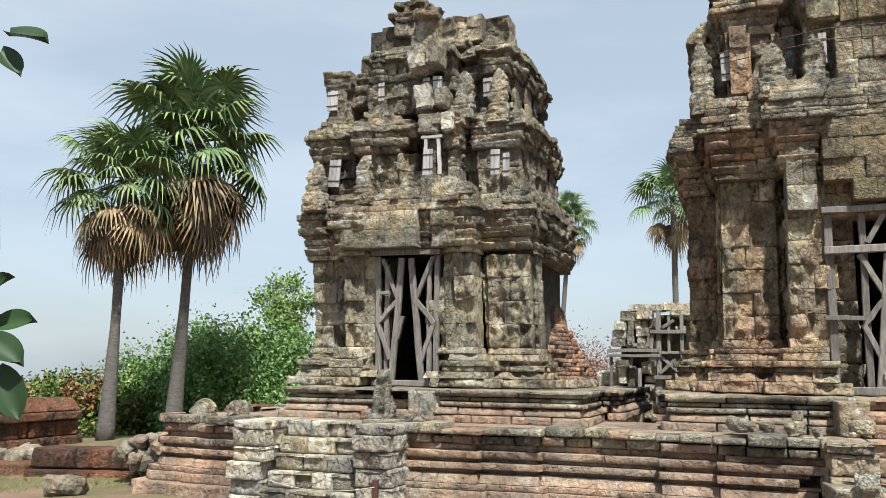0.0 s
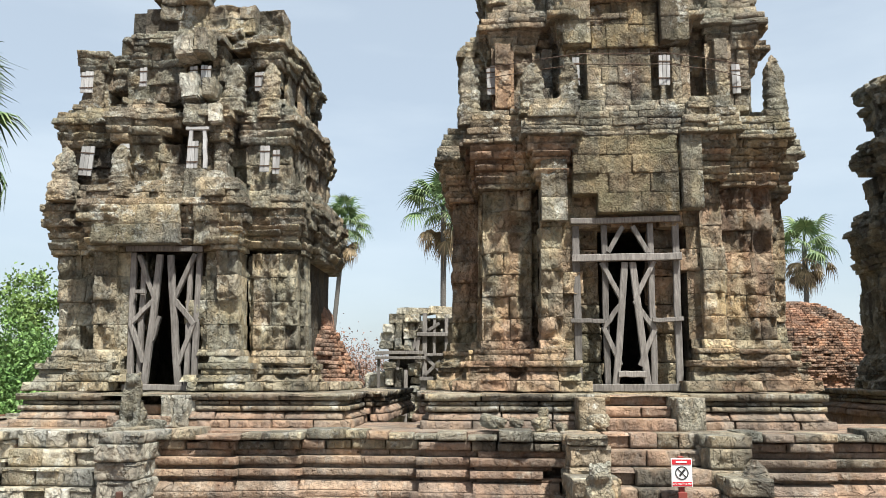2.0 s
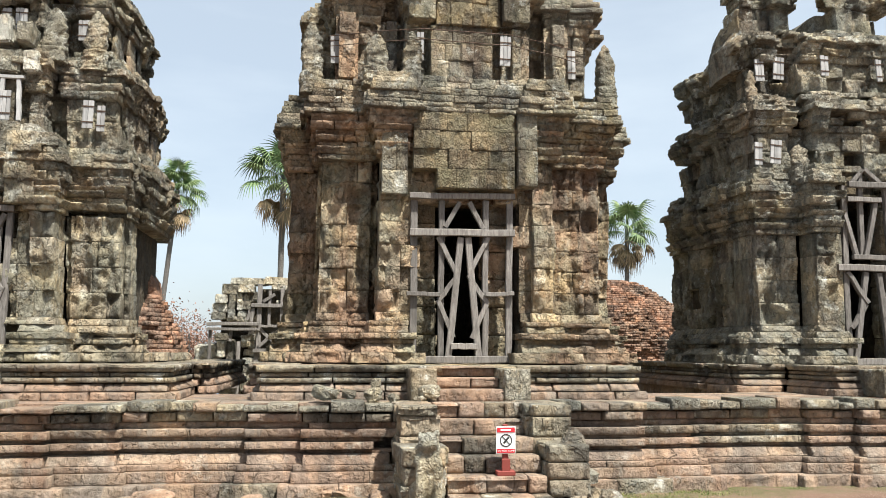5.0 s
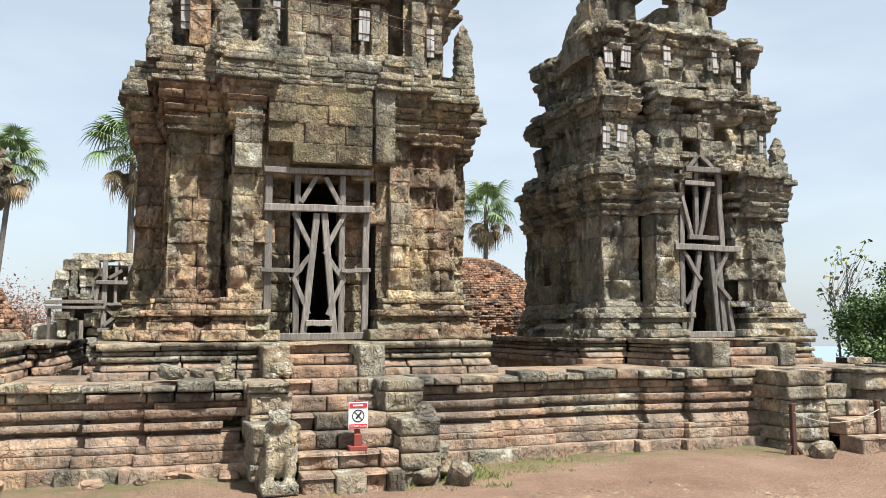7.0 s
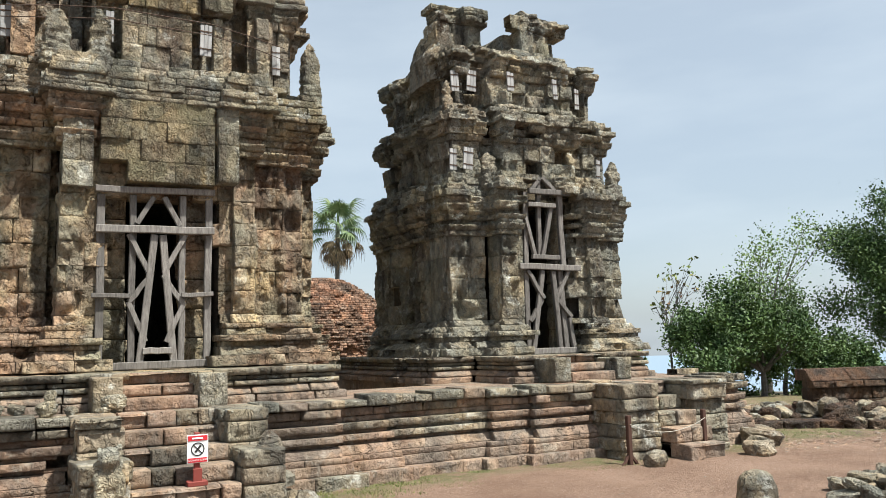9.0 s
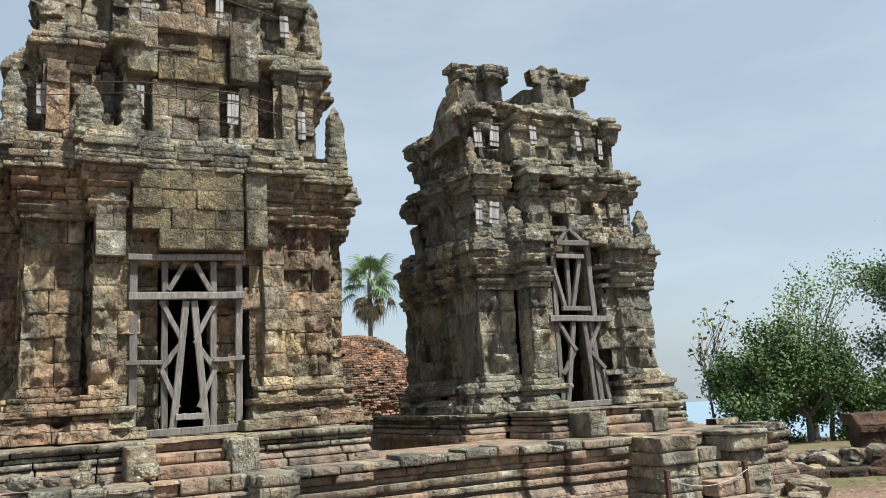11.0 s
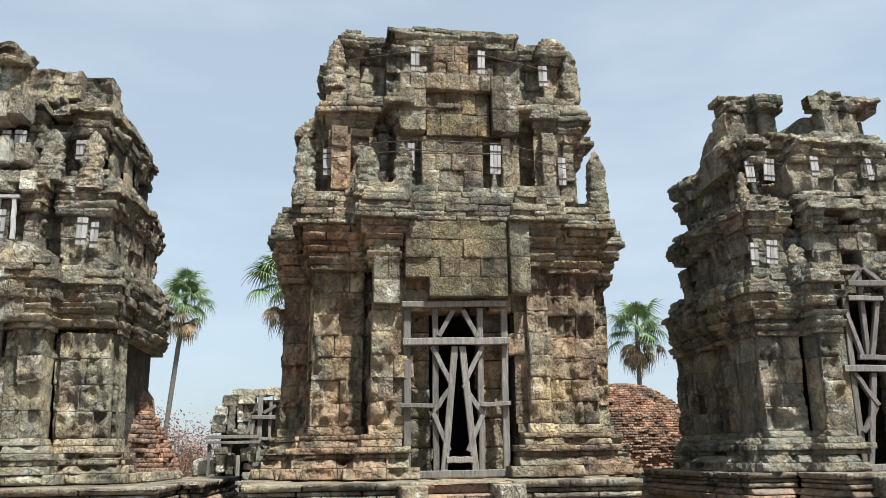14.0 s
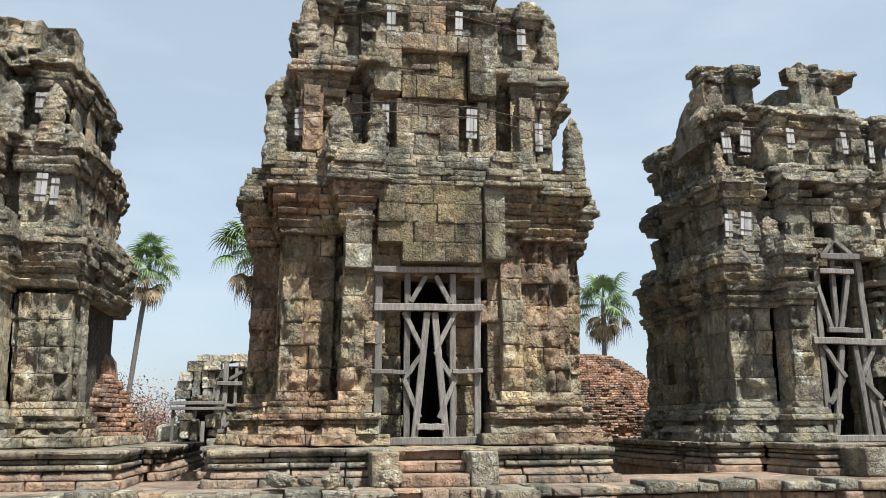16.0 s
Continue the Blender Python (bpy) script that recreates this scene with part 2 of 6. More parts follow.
def block(p, u, n, L, H, D, o0=0.0, o1=0.0, nu=4, nw=3, chip=0.02, gap=0.008, rough=0.03, erode=0.0, scale=3.2, jitter=0.012, hollow=0.0, flute=0.0, shelf=0.0):
    """One stone: p is its lower corner on the face, u along the face, n outwards; o0, o1: how far its foot and its head stand out.
    Returns vertices and quads, roughened by noise that runs on from stone to stone."""
    key = (nu, nw)
    if key not in _PATTERNS:
        _PATTERNS[key] = grid_block(nu, nw)
    idx, ring, quads = _PATTERNS[key]
    a = np.concatenate([[0], np.linspace(min(0.010 / L, 0.2), 1 - min(0.010 / L, 0.2), nu - 1), [1]])
    b = np.concatenate([[0], np.linspace(min(0.009 / H, 0.2), 1 - min(0.009 / H, 0.2), nw - 1), [1]])
    aa, bb = np.meshgrid(a, b)
    aa, bb = aa.ravel(), bb.ravel()
    edge = np.minimum(np.minimum(aa, 1 - aa) * L, np.minimum(bb, 1 - bb) * H)
    s = gap + aa * (L - 2 * gap)
    w = gap * 0.6 + bb * (H - 1.2 * gap)
    out = o0 + (o1 - o0) * bb - chip * (edge < 1e-6) + RNG.normal(0, jitter)
    base = np.asarray(p)[None] + s[:, None] * np.asarray(u)[None]
    base[:, 2] += w
    pos = base + out[:, None] * np.asarray(n)[None]
    d = rough * vnoise(pos * scale + 11.3) + rough * 0.6 * vnoise(pos * scale * 2.7 + 5.1) + rough * 0.5 * vnoise(pos * scale * 5.5 + 15.1)
    if erode:
        d += erode * 0.35 * vnoise(pos * (7.0, 7.0, 1.3) + 23.1)
        d -= erode * np.clip(vnoise(pos * 0.9 + 40.7) - 0.1, 0, 1) + erode * 0.6 * np.clip(vnoise(pos * 2.1 + 7.7) - 0.25, 0, 1)
    if shelf:
        k = vnoise(pos * (5.2, 5.2, 3.6) + 51.3) + 0.5 * vnoise(pos * (11.0, 11.0, 8.0) + 2.2)
        d += shelf * (np.clip(k * 5, -1, 1) * 0.5 - 0.9 * np.clip(k * 6 - 3.2, 0, 1.2)) * np.clip(edge / 0.03, 0.15, 1)
    if flute:
        k = pos * (6.5, 6.5, 0.9) + 31.7
        d += flute * (vnoise(k) - 1.4 * np.clip(np.abs(vnoise(k * 1.9)) * -4 + 0.6, 0, 1))
    if hollow:
        d -= RNG.random() ** 2 * hollow * np.clip(edge / 0.02, 0.4, 1) * np.clip(0.45 + 1.6 * vnoise(pos * (4.4, 4.4, 3.4) + 9.1), 0, 1.3)
    corner = ((aa == 0) | (aa == 1)) & ((bb == 0) | (bb == 1))
    d = d - corner * RNG.random(len(aa)) * chip
    pos = pos + d[:, None] * np.asarray(n)[None]
    pos[:, 2] += 0.25 * rough * vnoise(pos * 4.1 + 3.3) * (edge < 1e-6)
    back = base[ring] + (np.minimum(o0, o1) - D) * np.asarray(n)[None]
    return np.concatenate([pos, back]), quads


class Masonry:
    """Gathers stones; near ones become parts of their own, the rest one joined part."""

    def __init__(self, parent, material, name="block", most=300):
        self.parent, self.material, self.name, self.most = parent, material, name, most
        self.v, self.q, self.k, self.count = {}, {}, {}, 0

    def add(self, vq, material=None, single=False):
        mat = material or self.material
        v, q = vq
        if single and self.count < self.most:
            self.count += 1
            o = v.mean(0)
            ob = new(self.name, mesh_from(self.name, v - o, q, mat))
            ob.parent, ob.location = self.parent, o
            return
        key = mat.name
        self.v.setdefault(key, []).append(v)
        self.q.setdefault(key, []).append(q + self.k.get(key, 0))
        self.k[key] = self.k.get(key, 0) + len(v)

    def done(self, name="stonework"):
        for key in self.v:
            ob = new(name, mesh_from(name, np.concatenate(self.v[key]), np.concatenate(self.q[key]), bpy.data.materials[key]))
            ob.parent = self.parent
            ob["kind"] = "stuff"


def offset_line(pts, o, closed=False):
    """The polyline moved outwards by o (outwards: to the right of its run), corners mitred."""
    pts = [np.array(p, float) for p in pts]
    res = []
    for i, p in enumerate(pts):
        a = pts[i] - pts[i - 1] if i else None
        b = pts[i + 1] - pts[i] if i < len(pts) - 1 else None
        ns = [np.array([d[1], -d[0]]) / np.hypot(*d) for d in (a, b) if d is not None]
        res.append(p + o * (ns[0] if len(ns) == 1 else (ns[0] + ns[1]) / (1 + ns[0] @ ns[1])))
    return res


def lay_course(m, line, z0, z1, o0, o1, length, depth=0.4, skip=None, single=None, material=None, uneven=0.0, **kw):
    """One course of stones along the line (x, y), outwards to its right."""
    pts = offset_line(line, 0.0)
    lo = offset_line(line, min(o0, o1))
    for k in range(len(pts) - 1):
        a, b = lo[k], lo[k + 1]
        d = b - a
        full = np.hypot(*d)
        if full < 0.05 or (pts[k + 1] - pts[k]) @ d < 0:
            continue
        u = np.array([d[0], d[1], 0]) / full
        nrm = np.array([u[1], -u[0], 0])
        cuts, s = [0.0], 0.0
        if abs(u[1]) > 0.95 and len(pts) > 3:       # returns start behind the face stones
            if full < 0.28:
                continue
            cuts, s = ([0.0], 0.0) if u[1] < 0 else ([0.14], 0.14)
            full = full - 0.14 if u[1] < 0 else full
        while True:
            s += length * RNG.uniform(0.65, 1.4)
            if s > full - 0.45 * length:
                break
            cuts.append(s)
        cuts.append(full)
        for s0, s1 in zip(cuts[:-1], cuts[1:]):
            p = np.array([a[0], a[1], z0]) + s0 * u
            c = p + 0.5 * (s1 - s0) * u
            if skip and skip(c[0], c[1], 0.5 * (z0 + z1), s1 - s0):
                continue
            nu = max(3, min(20, 2 + int((s1 - s0) / 0.034)))
            nw = max(3, min(13, 2 + int((z1 - z0) / 0.034)))
            mi = min(o0, o1)
            mat = material(c[0], c[1], z0) if callable(material) else material
            m.add(block(p, u, nrm, s1 - s0, z1 - z0 + (RNG.normal(0, uneven) if uneven else 0), depth, o0 - mi, o1 - mi, nu, nw, **kw), mat, bool(single and single(k, c[2])))


def box_bm(bm, x0, x1, y0, y1, z0, z1):
    m = Matrix.Translation(((x0 + x1) / 2, (y0 + y1) / 2, (z0 + z1) / 2)) @ Matrix.Diagonal((x1 - x0, y1 - y0, z1 - z0, 1))
    bmesh.ops.create_cube(bm, size=1.0, matrix=m)


def beam_bm(a, b, w, d, wob=0.004, side=(0, 1, 0)):
    """A sawn timber from a to b, w wide and d deep (along side), its edges eased."""
    bm = bmesh.new()
    a, b = Vector(a), Vector(b)
    ax = (b - a)
    L = ax.length
    ax.normalize()
    sd = Vector(side)
    sd = (sd - ax * sd.dot(ax)).normalized()
    wd = ax.cross(sd)
    rings = []
    for k in range(5):
        c = a + ax * (L * k / 4) + wd * RNG.normal(0, wob) + sd * RNG.normal(0, wob)
        rr = []
        for sx, sy in ((-1, -.8), (-.8, -1), (.8, -1), (1, -.8), (1, .8), (.8, 1), (-.8, 1), (-1, .8)):
            rr.append(bm.verts.new(c + wd * (sx * w / 2) + sd * (sy * d / 2)))
        rings.append(rr)
    for r0, r1 in zip(rings[:-1], rings[1:]):
        for i in range(8):
            bm.faces.new((r0[i], r0[(i + 1) % 8], r1[(i + 1) % 8], r1[i]))
    bm.faces.new(rings[0][::-1])
    bm.faces.new(rings[-1])
    bmesh.ops.recalc_face_normals(bm, faces=bm.faces)
    return bm


def rough_solid(rings, seed, amp=0.03, freq=5.0, sq=0.65, nseg=14, sub=3):
    """A solid of stacked, nearly square rings (z, half width, half depth), roughened: eroded carved stone."""
    zs = [r[0] for r in rings]
    zz = np.linspace(zs[0], zs[-1], (len(rings) - 1) * sub + 1)
    wx, wy = np.interp(zz, zs, [r[1] for r in rings]), np.interp(zz, zs, [r[2] for r in rings])
    an = np.linspace(0, 2 * np.pi, nseg, endpoint=False)
    cs, sn = np.sign(np.cos(an)) * np.abs(np.cos(an)) ** sq, np.sign(np.sin(an)) * np.abs(np.sin(an)) ** sq
    p = np.stack([wx[:, None] * cs, wy[:, None] * sn, np.repeat(zz[:, None], nseg, 1)], -1).reshape(-1, 3)
    d = amp * vnoise(p * freq + seed * 3.7) + 0.5 * amp * vnoise(p * freq * 2.6 + seed)
    r = np.hypot(p[:, 0], p[:, 1])[:, None] + 1e-6
    p[:, :2] *= 1 + d[:, None] / np.maximum(r, 0.05)
    bm = bmesh.new()
    vs = [bm.verts.new(v) for v in p]
    k = len(zz)
    for i in range(k - 1):
        for j in range(nseg):
            bm.faces.new((vs[i * nseg + j], vs[i * nseg + (j + 1) % nseg], vs[(i + 1) * nseg + (j + 1) % nseg], vs[(i + 1) * nseg + j]))
    bm.faces.new(vs[:nseg][::-1])
    bm.faces.new(vs[-nseg:])
    return bm


def shaped_stone(x0, x1, z0, z1, y0, y1, seed, amp=0.018):
    """A worn squared block between the given limits."""
    bm = bmesh.new()
    bmesh.ops.create_cube(bm, size=1.0)
    bmesh.ops.bevel(bm, geom=bm.edges[:], offset=0.07, segments=2, affect="EDGES")
    bmesh.ops.subdivide_edges(bm, edges=[e for e in bm.edges if e.calc_length() > 0.4], cuts=3, use_grid_fill=True)
    sz = np.array([x1 - x0, y1 - y0, z1 - z0])
    co = np.array([v.co for v in bm.verts]) * sz
    d = amp * vnoise(co * 7 + seed * 2.3) + 0.5 * amp * vnoise(co * 17 + seed)
    co = co * (1 + d / np.maximum(np.linalg.norm(co, axis=1), 0.05))[:, None]
    for v, k in zip(bm.verts, co):
        v.co = Vector([float(q) for q in k])
    return bm


# ---- ground: a hilltop that falls away to the plain ----


def ground():
    rad = np.concatenate([np.linspace(0, 20, 81), np.linspace(21, 60, 40), np.geomspace(64, 4500, 40)])
    ang = np.linspace(0, 2 * np.pi, 161)[:-1]
    R, A = np.meshgrid(rad, ang, indexing="ij")
    x, y = R * np.sin(A), R * np.cos(A) + 6
    p = np.stack([x.ravel(), y.ravel(), np.zeros(x.size)], -1)
    z = 0.05 * vnoise(p * 0.35) + 0.022 * vnoise(p * 1.7) + 0.010 * vnoise(p * 5.3)
    near = np.clip((R.ravel() - 1) / 2, 0, 1)
    z = z * near - 0.03
    z = z - 0.05 * np.clip(R.ravel() - 15, 0, 40)
    fall = np.clip((R.ravel() - 42) / 260, 0, 1)
    z = z - 95 * fall * fall * (3 - 2 * fall)
    p[:, 2] = z
    nr, na = len(rad), len(ang)
    i = np.arange(nr * na).reshape(nr, na)
    q = np.stack([i[:-1], np.roll(i[:-1], -1, 1), np.roll(i[1:], -1, 1), i[1:]], -1).reshape(-1, 4)
    s = Nodes("red_earth_far_haze", 0.95)
    dirt = s.mix(s.ramp(s.noise(0.9, 5.0), 0.35, 0.65), (0.18, 0.108, 0.072), (0.265, 0.172, 0.122))
    dirt = s.mix(s.math("MULTIPLY", s.ramp(s.noise(6.0, 5.0, rough=0.7), 0.52, 0.68), 0.5), dirt, (0.27, 0.17, 0.12))
    dirt = s.mix(s.math("MULTIPLY", s.ramp(s.noise(55.0, 3.0), 0.58, 0.66), 0.6), dirt, (0.42, 0.33, 0.265))
    dirt = s.mix(s.math("MULTIPLY", s.ramp(s.noise(22.0, 5.0, rough=0.75), 0.52, 0.62), 0.35), dirt, (0.15, 0.09, 0.065))
    green = s.mix(s.noise(8.0, 5.0), (0.085, 0.095, 0.035), (0.18, 0.155, 0.08))
    sep = s.n.new("ShaderNodeSeparateXYZ")
    s.l.new(s.pos, sep.inputs[0])
    band = s.ramp(s.math("ADD", sep.outputs["Y"], s.math("MULTIPLY", s.noise(0.8, 5.0, rough=0.65), 2.2)), 9.3, 9.9)
    c = s.mix(s.math("MULTIPLY", band, s.ramp(s.noise(3.0, 6.0, rough=0.7), 0.36, 0.56)), dirt, green)
    # distance haze painted into the earth: blue-grey from 36 m, full at 130 m
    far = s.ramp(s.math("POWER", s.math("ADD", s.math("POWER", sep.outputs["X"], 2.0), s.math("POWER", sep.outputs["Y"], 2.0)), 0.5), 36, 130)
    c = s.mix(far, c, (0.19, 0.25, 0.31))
    s.bump(s.math("ADD", s.noise(30.0, 5.0, rough=0.7), s.noise(7.0, 4.0)), 1.0, 0.05)
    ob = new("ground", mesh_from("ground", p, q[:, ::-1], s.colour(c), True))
    tagged(ob, "reddish bare earth with thin grass on a hilltop, tinted blue as haze far off", "ground", kind="structure")


ground()
TERR = 0.95    # height of the terrace floor

# ---- terrace ----
TOWERS = {"left": (-4.9, 13.9), "middle": (1.85, 14.25), "right": (8.45, 13.9)}
STAIRS = [-4.95, 1.57, 8.17]
WALL_Y = 9.35


def terrace_line():
    pts = [(-7.56, 18.2), (-7.56, WALL_Y)]
    for c in STAIRS:
        for dx, dy in ((-2.5, 0), (-2.5, -0.1), (-1.9, -0.1), (-1.9, -0.2), (1.9, -0.2), (1.9, -0.1), (2.6, -0.1), (2.6, 0)):
            if c + dx > 10.3:
                continue
            pts.append((c + dx, WALL_Y + dy))
    return pts + [(10.35, WALL_Y), (10.35, 18.2)]


def build_terrace():
    t = tagged(new("terrace"), "stepped sandstone terrace with moulded courses and broken coping", "terrace", kind="structure")
    m = Masonry(t, STONE_TERRACE, most=900)
    line = terrace_line()

    def in_stair(x, y, z, L):
        return any(abs(x - c) < 0.5 for c in STAIRS) and y < 10

    def near(k, z):
        return True

    def mixed(x, y, z):
        r = RNG.random()
        return STONE_COPING if r < 0.06 else STONE_TERRACE

    kw = dict(skip=in_stair, material=mixed, single=near, rough=0.008, erode=0.03, jitter=0.006, gap=0.0025, chip=0.006)
    for z0, z1, o0, o1, L in (
            (-0.12, 0.13, 0.30, 0.28, 0.55), (0.13, 0.25, 0.16, 0.15, 0.6), (0.25, 0.32, 0.13, 0.13, 1.1), (0.32, 0.43, 0.11, 0.03, 1.1), (0.43, 0.475, -0.01, -0.01, 1.1),
            (0.475, 0.555, 0.07, 0.06, 1.1), (0.555, 0.60, -0.01, -0.01, 1.1), (0.60, 0.69, 0.06, 0.075, 1.0), (0.69, 0.76, -0.03, -0.02, 0.9)):
        lay_course(m, line, z0, z1, o0, o1, L, **kw)
    lay_course(m, line, 0.76, 0.865, 0.04, 0.05, 0.36, uneven=0.008, skip=lambda x, y, z, L: in_stair(x, y, z, L) or RNG.random() < 0.04, single=near,
               material=lambda x, y, z: STONE_TERRACE if RNG.random() < 0.4 else STONE_COPING, rough=0.018, jitter=0.035, chip=0.012, gap=0.008)
    lay_course(m, line, 0.87, 0.975, 0.09, 0.09, 0.33, depth=0.5, uneven=0.03, skip=lambda x, y, z, L: in_stair(x, y, z, L) or RNG.random() < 0.05, single=near,
               material=lambda x, y, z: STONE_COPING if RNG.random() < 0.3 else (STONE_PALE if RNG.random() < 0.8 else STONE_TERRACE), rough=0.02, jitter=0.04, chip=0.012, gap=0.010)
    m.done("moulded_course")
    bm = bmesh.new()
    box_bm(bm, -7.46, 10.25, WALL_Y + 0.12, 11.4, -0.2, TERR)
    bmesh.ops.subdivide_edges(bm, edges=bm.edges, cuts=1)
    part("terrace_fill", bm, STONE_TERRACE, t)
    for x0, x1 in ((-7.46, -2.6), (-1.2, 4.1), (5.95, 10.25)):     # the platforms under the towers, with passages between
        bm = bmesh.new()
        box_bm(bm, x0, x1, 11.4, 18.1, -0.6, TERR)
        bmesh.ops.subdivide_edges(bm, edges=bm.edges, cuts=2, use_grid_fill=True)
        part("terrace_fill", bm, STONE_TERRACE, t)


def stack(m, x0, x1, y0, y1, z0, z1, h, material, length=0.55, single=True, **kw):
    """A pier of stacked stones, faced on the front and both sides."""
    z = z0
    while z < z1 - 0.03:
        hh = min(h * RNG.uniform(0.85, 1.15), z1 - z)
        j = RNG.normal(0, 0.02)
        line = [(x0 + j, y1), (x0 + j, y0 + j), (x1 + j, y0 + j), (x1 + j, y1)]
        lay_course(m, line, z, z + hh, 0, 0, length, depth=0.25, material=material, single=(lambda k, zz: single), **kw)
        top_stone(m, x0 + j, x1 + j, y0 + j, y1, z + hh, material(0, 0, 0) if callable(material) else material)
        z += hh


def top_stone(m, x0, x1, y0, y1, z, mat):
    """A rough level face, for treads and tops."""
    n, k = max(3, int((x1 - x0) / 0.12)), max(2, int((y1 - y0) / 0.12))
    xs, ys = np.meshgrid(np.linspace(x0, x1, n + 1), np.linspace(y0, y1, k + 1))
    p = np.stack([xs.ravel(), ys.ravel(), np.full(xs.size, z - 0.012)], -1)
    p[:, 2] += 0.012 * vnoise(p * 5) - 0.02 * ((p[:, 1] == y0) | (p[:, 0] == x0) | (p[:, 0] == x1))
    i = np.arange(p.shape[0]).reshape(k + 1, n + 1)
    m.add((p, np.stack([i[:-1, :-1], i[:-1, 1:], i[1:, 1:], i[1:, :-1]], -1).reshape(-1, 4)), mat)


def build_stair(name, cx, half, pier, y_front, n, label, tread_mat, pier_mat, pier_front=None, levels=((0.0, 0.62), (0.45, 0.98))):
    """Steps between two stepped piers, from the earth to the terrace."""
    s = tagged(new(name), label, "stairs", "terrace stairs", "structure")
    m = Masonry(s, tread_mat, "step_stone", most=140)
    rise, tread = 0.97 / n, (WALL_Y - 0.05 - y_front) / n
    for i in range(n):
        y = y_front + i * tread
        lay_course(m, [(cx - half, y), (cx + half, y)], i * rise - (0.1 if i == 0 else 0), (i + 1) * rise, 0, 0, 0.3, depth=tread + 0.1,
                   material=lambda x, yy, z: tread_mat if RNG.random() < 0.62 else pier_mat, single=lambda k, z: True, rough=0.02, jitter=0.028, chip=0.012, gap=0.006)
        top_stone(m, cx - half, cx + half, y, y + tread + 0.3, (i + 1) * rise, tread_mat)
    pf = y_front + 0.25 if pier_front is None else pier_front
    for sx in (-1, 1):
        xa, xb = sorted((cx + sx * half, cx + sx * (half + pier)))
        for i, (f, zz) in enumerate(levels):
            y0 = pf + f * (WALL_Y - 0.1 - pf)
            stack(m, xa, xb, y0, WALL_Y + 0.1, -0.1, zz, 0.19, pier_mat, rough=0.03, chip=0.012, gap=0.007)
    m.done("stair_fill")
    return s


# ---- towers ----


def outline(cx, cy, a, b, p, side=None, groove=0.14, ky=1.0):
    """Plan of a redented tower: left side, front, right side. b, p: half width and depth of the porch."""
    g, r, ps = 0.1, 0.32, p if side is None else side
    q = [(-a, a), (-a, b), (-a - ps, b), (-a - ps, -b), (-a, -b), (-a, -a + 0.22), (-a + 0.07, -a + 0.22), (-a + 0.07, -a)]
    if groove:
        q += [(-b - g, -a), (-b - g, -a + groove), (-b, -a + groove), (-b, -a - p), (-b + r, -a - p), (-b + r, -a - p + 0.1)]
    else:
        q += [(-b, -a), (-b, -a - p)]
    q += [(-x, y) for x, y in reversed(q)]
    return [(cx + x, cy + y if y < -a else cy - a + (y + a) * ky) for x, y in q]


def squeeze(z, k):
    """The tiers grow lower towards the top."""
    return z if z < 5.0 else 1.6 + (z - 1.6) * (1 - 0.0155 * k * (z - 5.0))


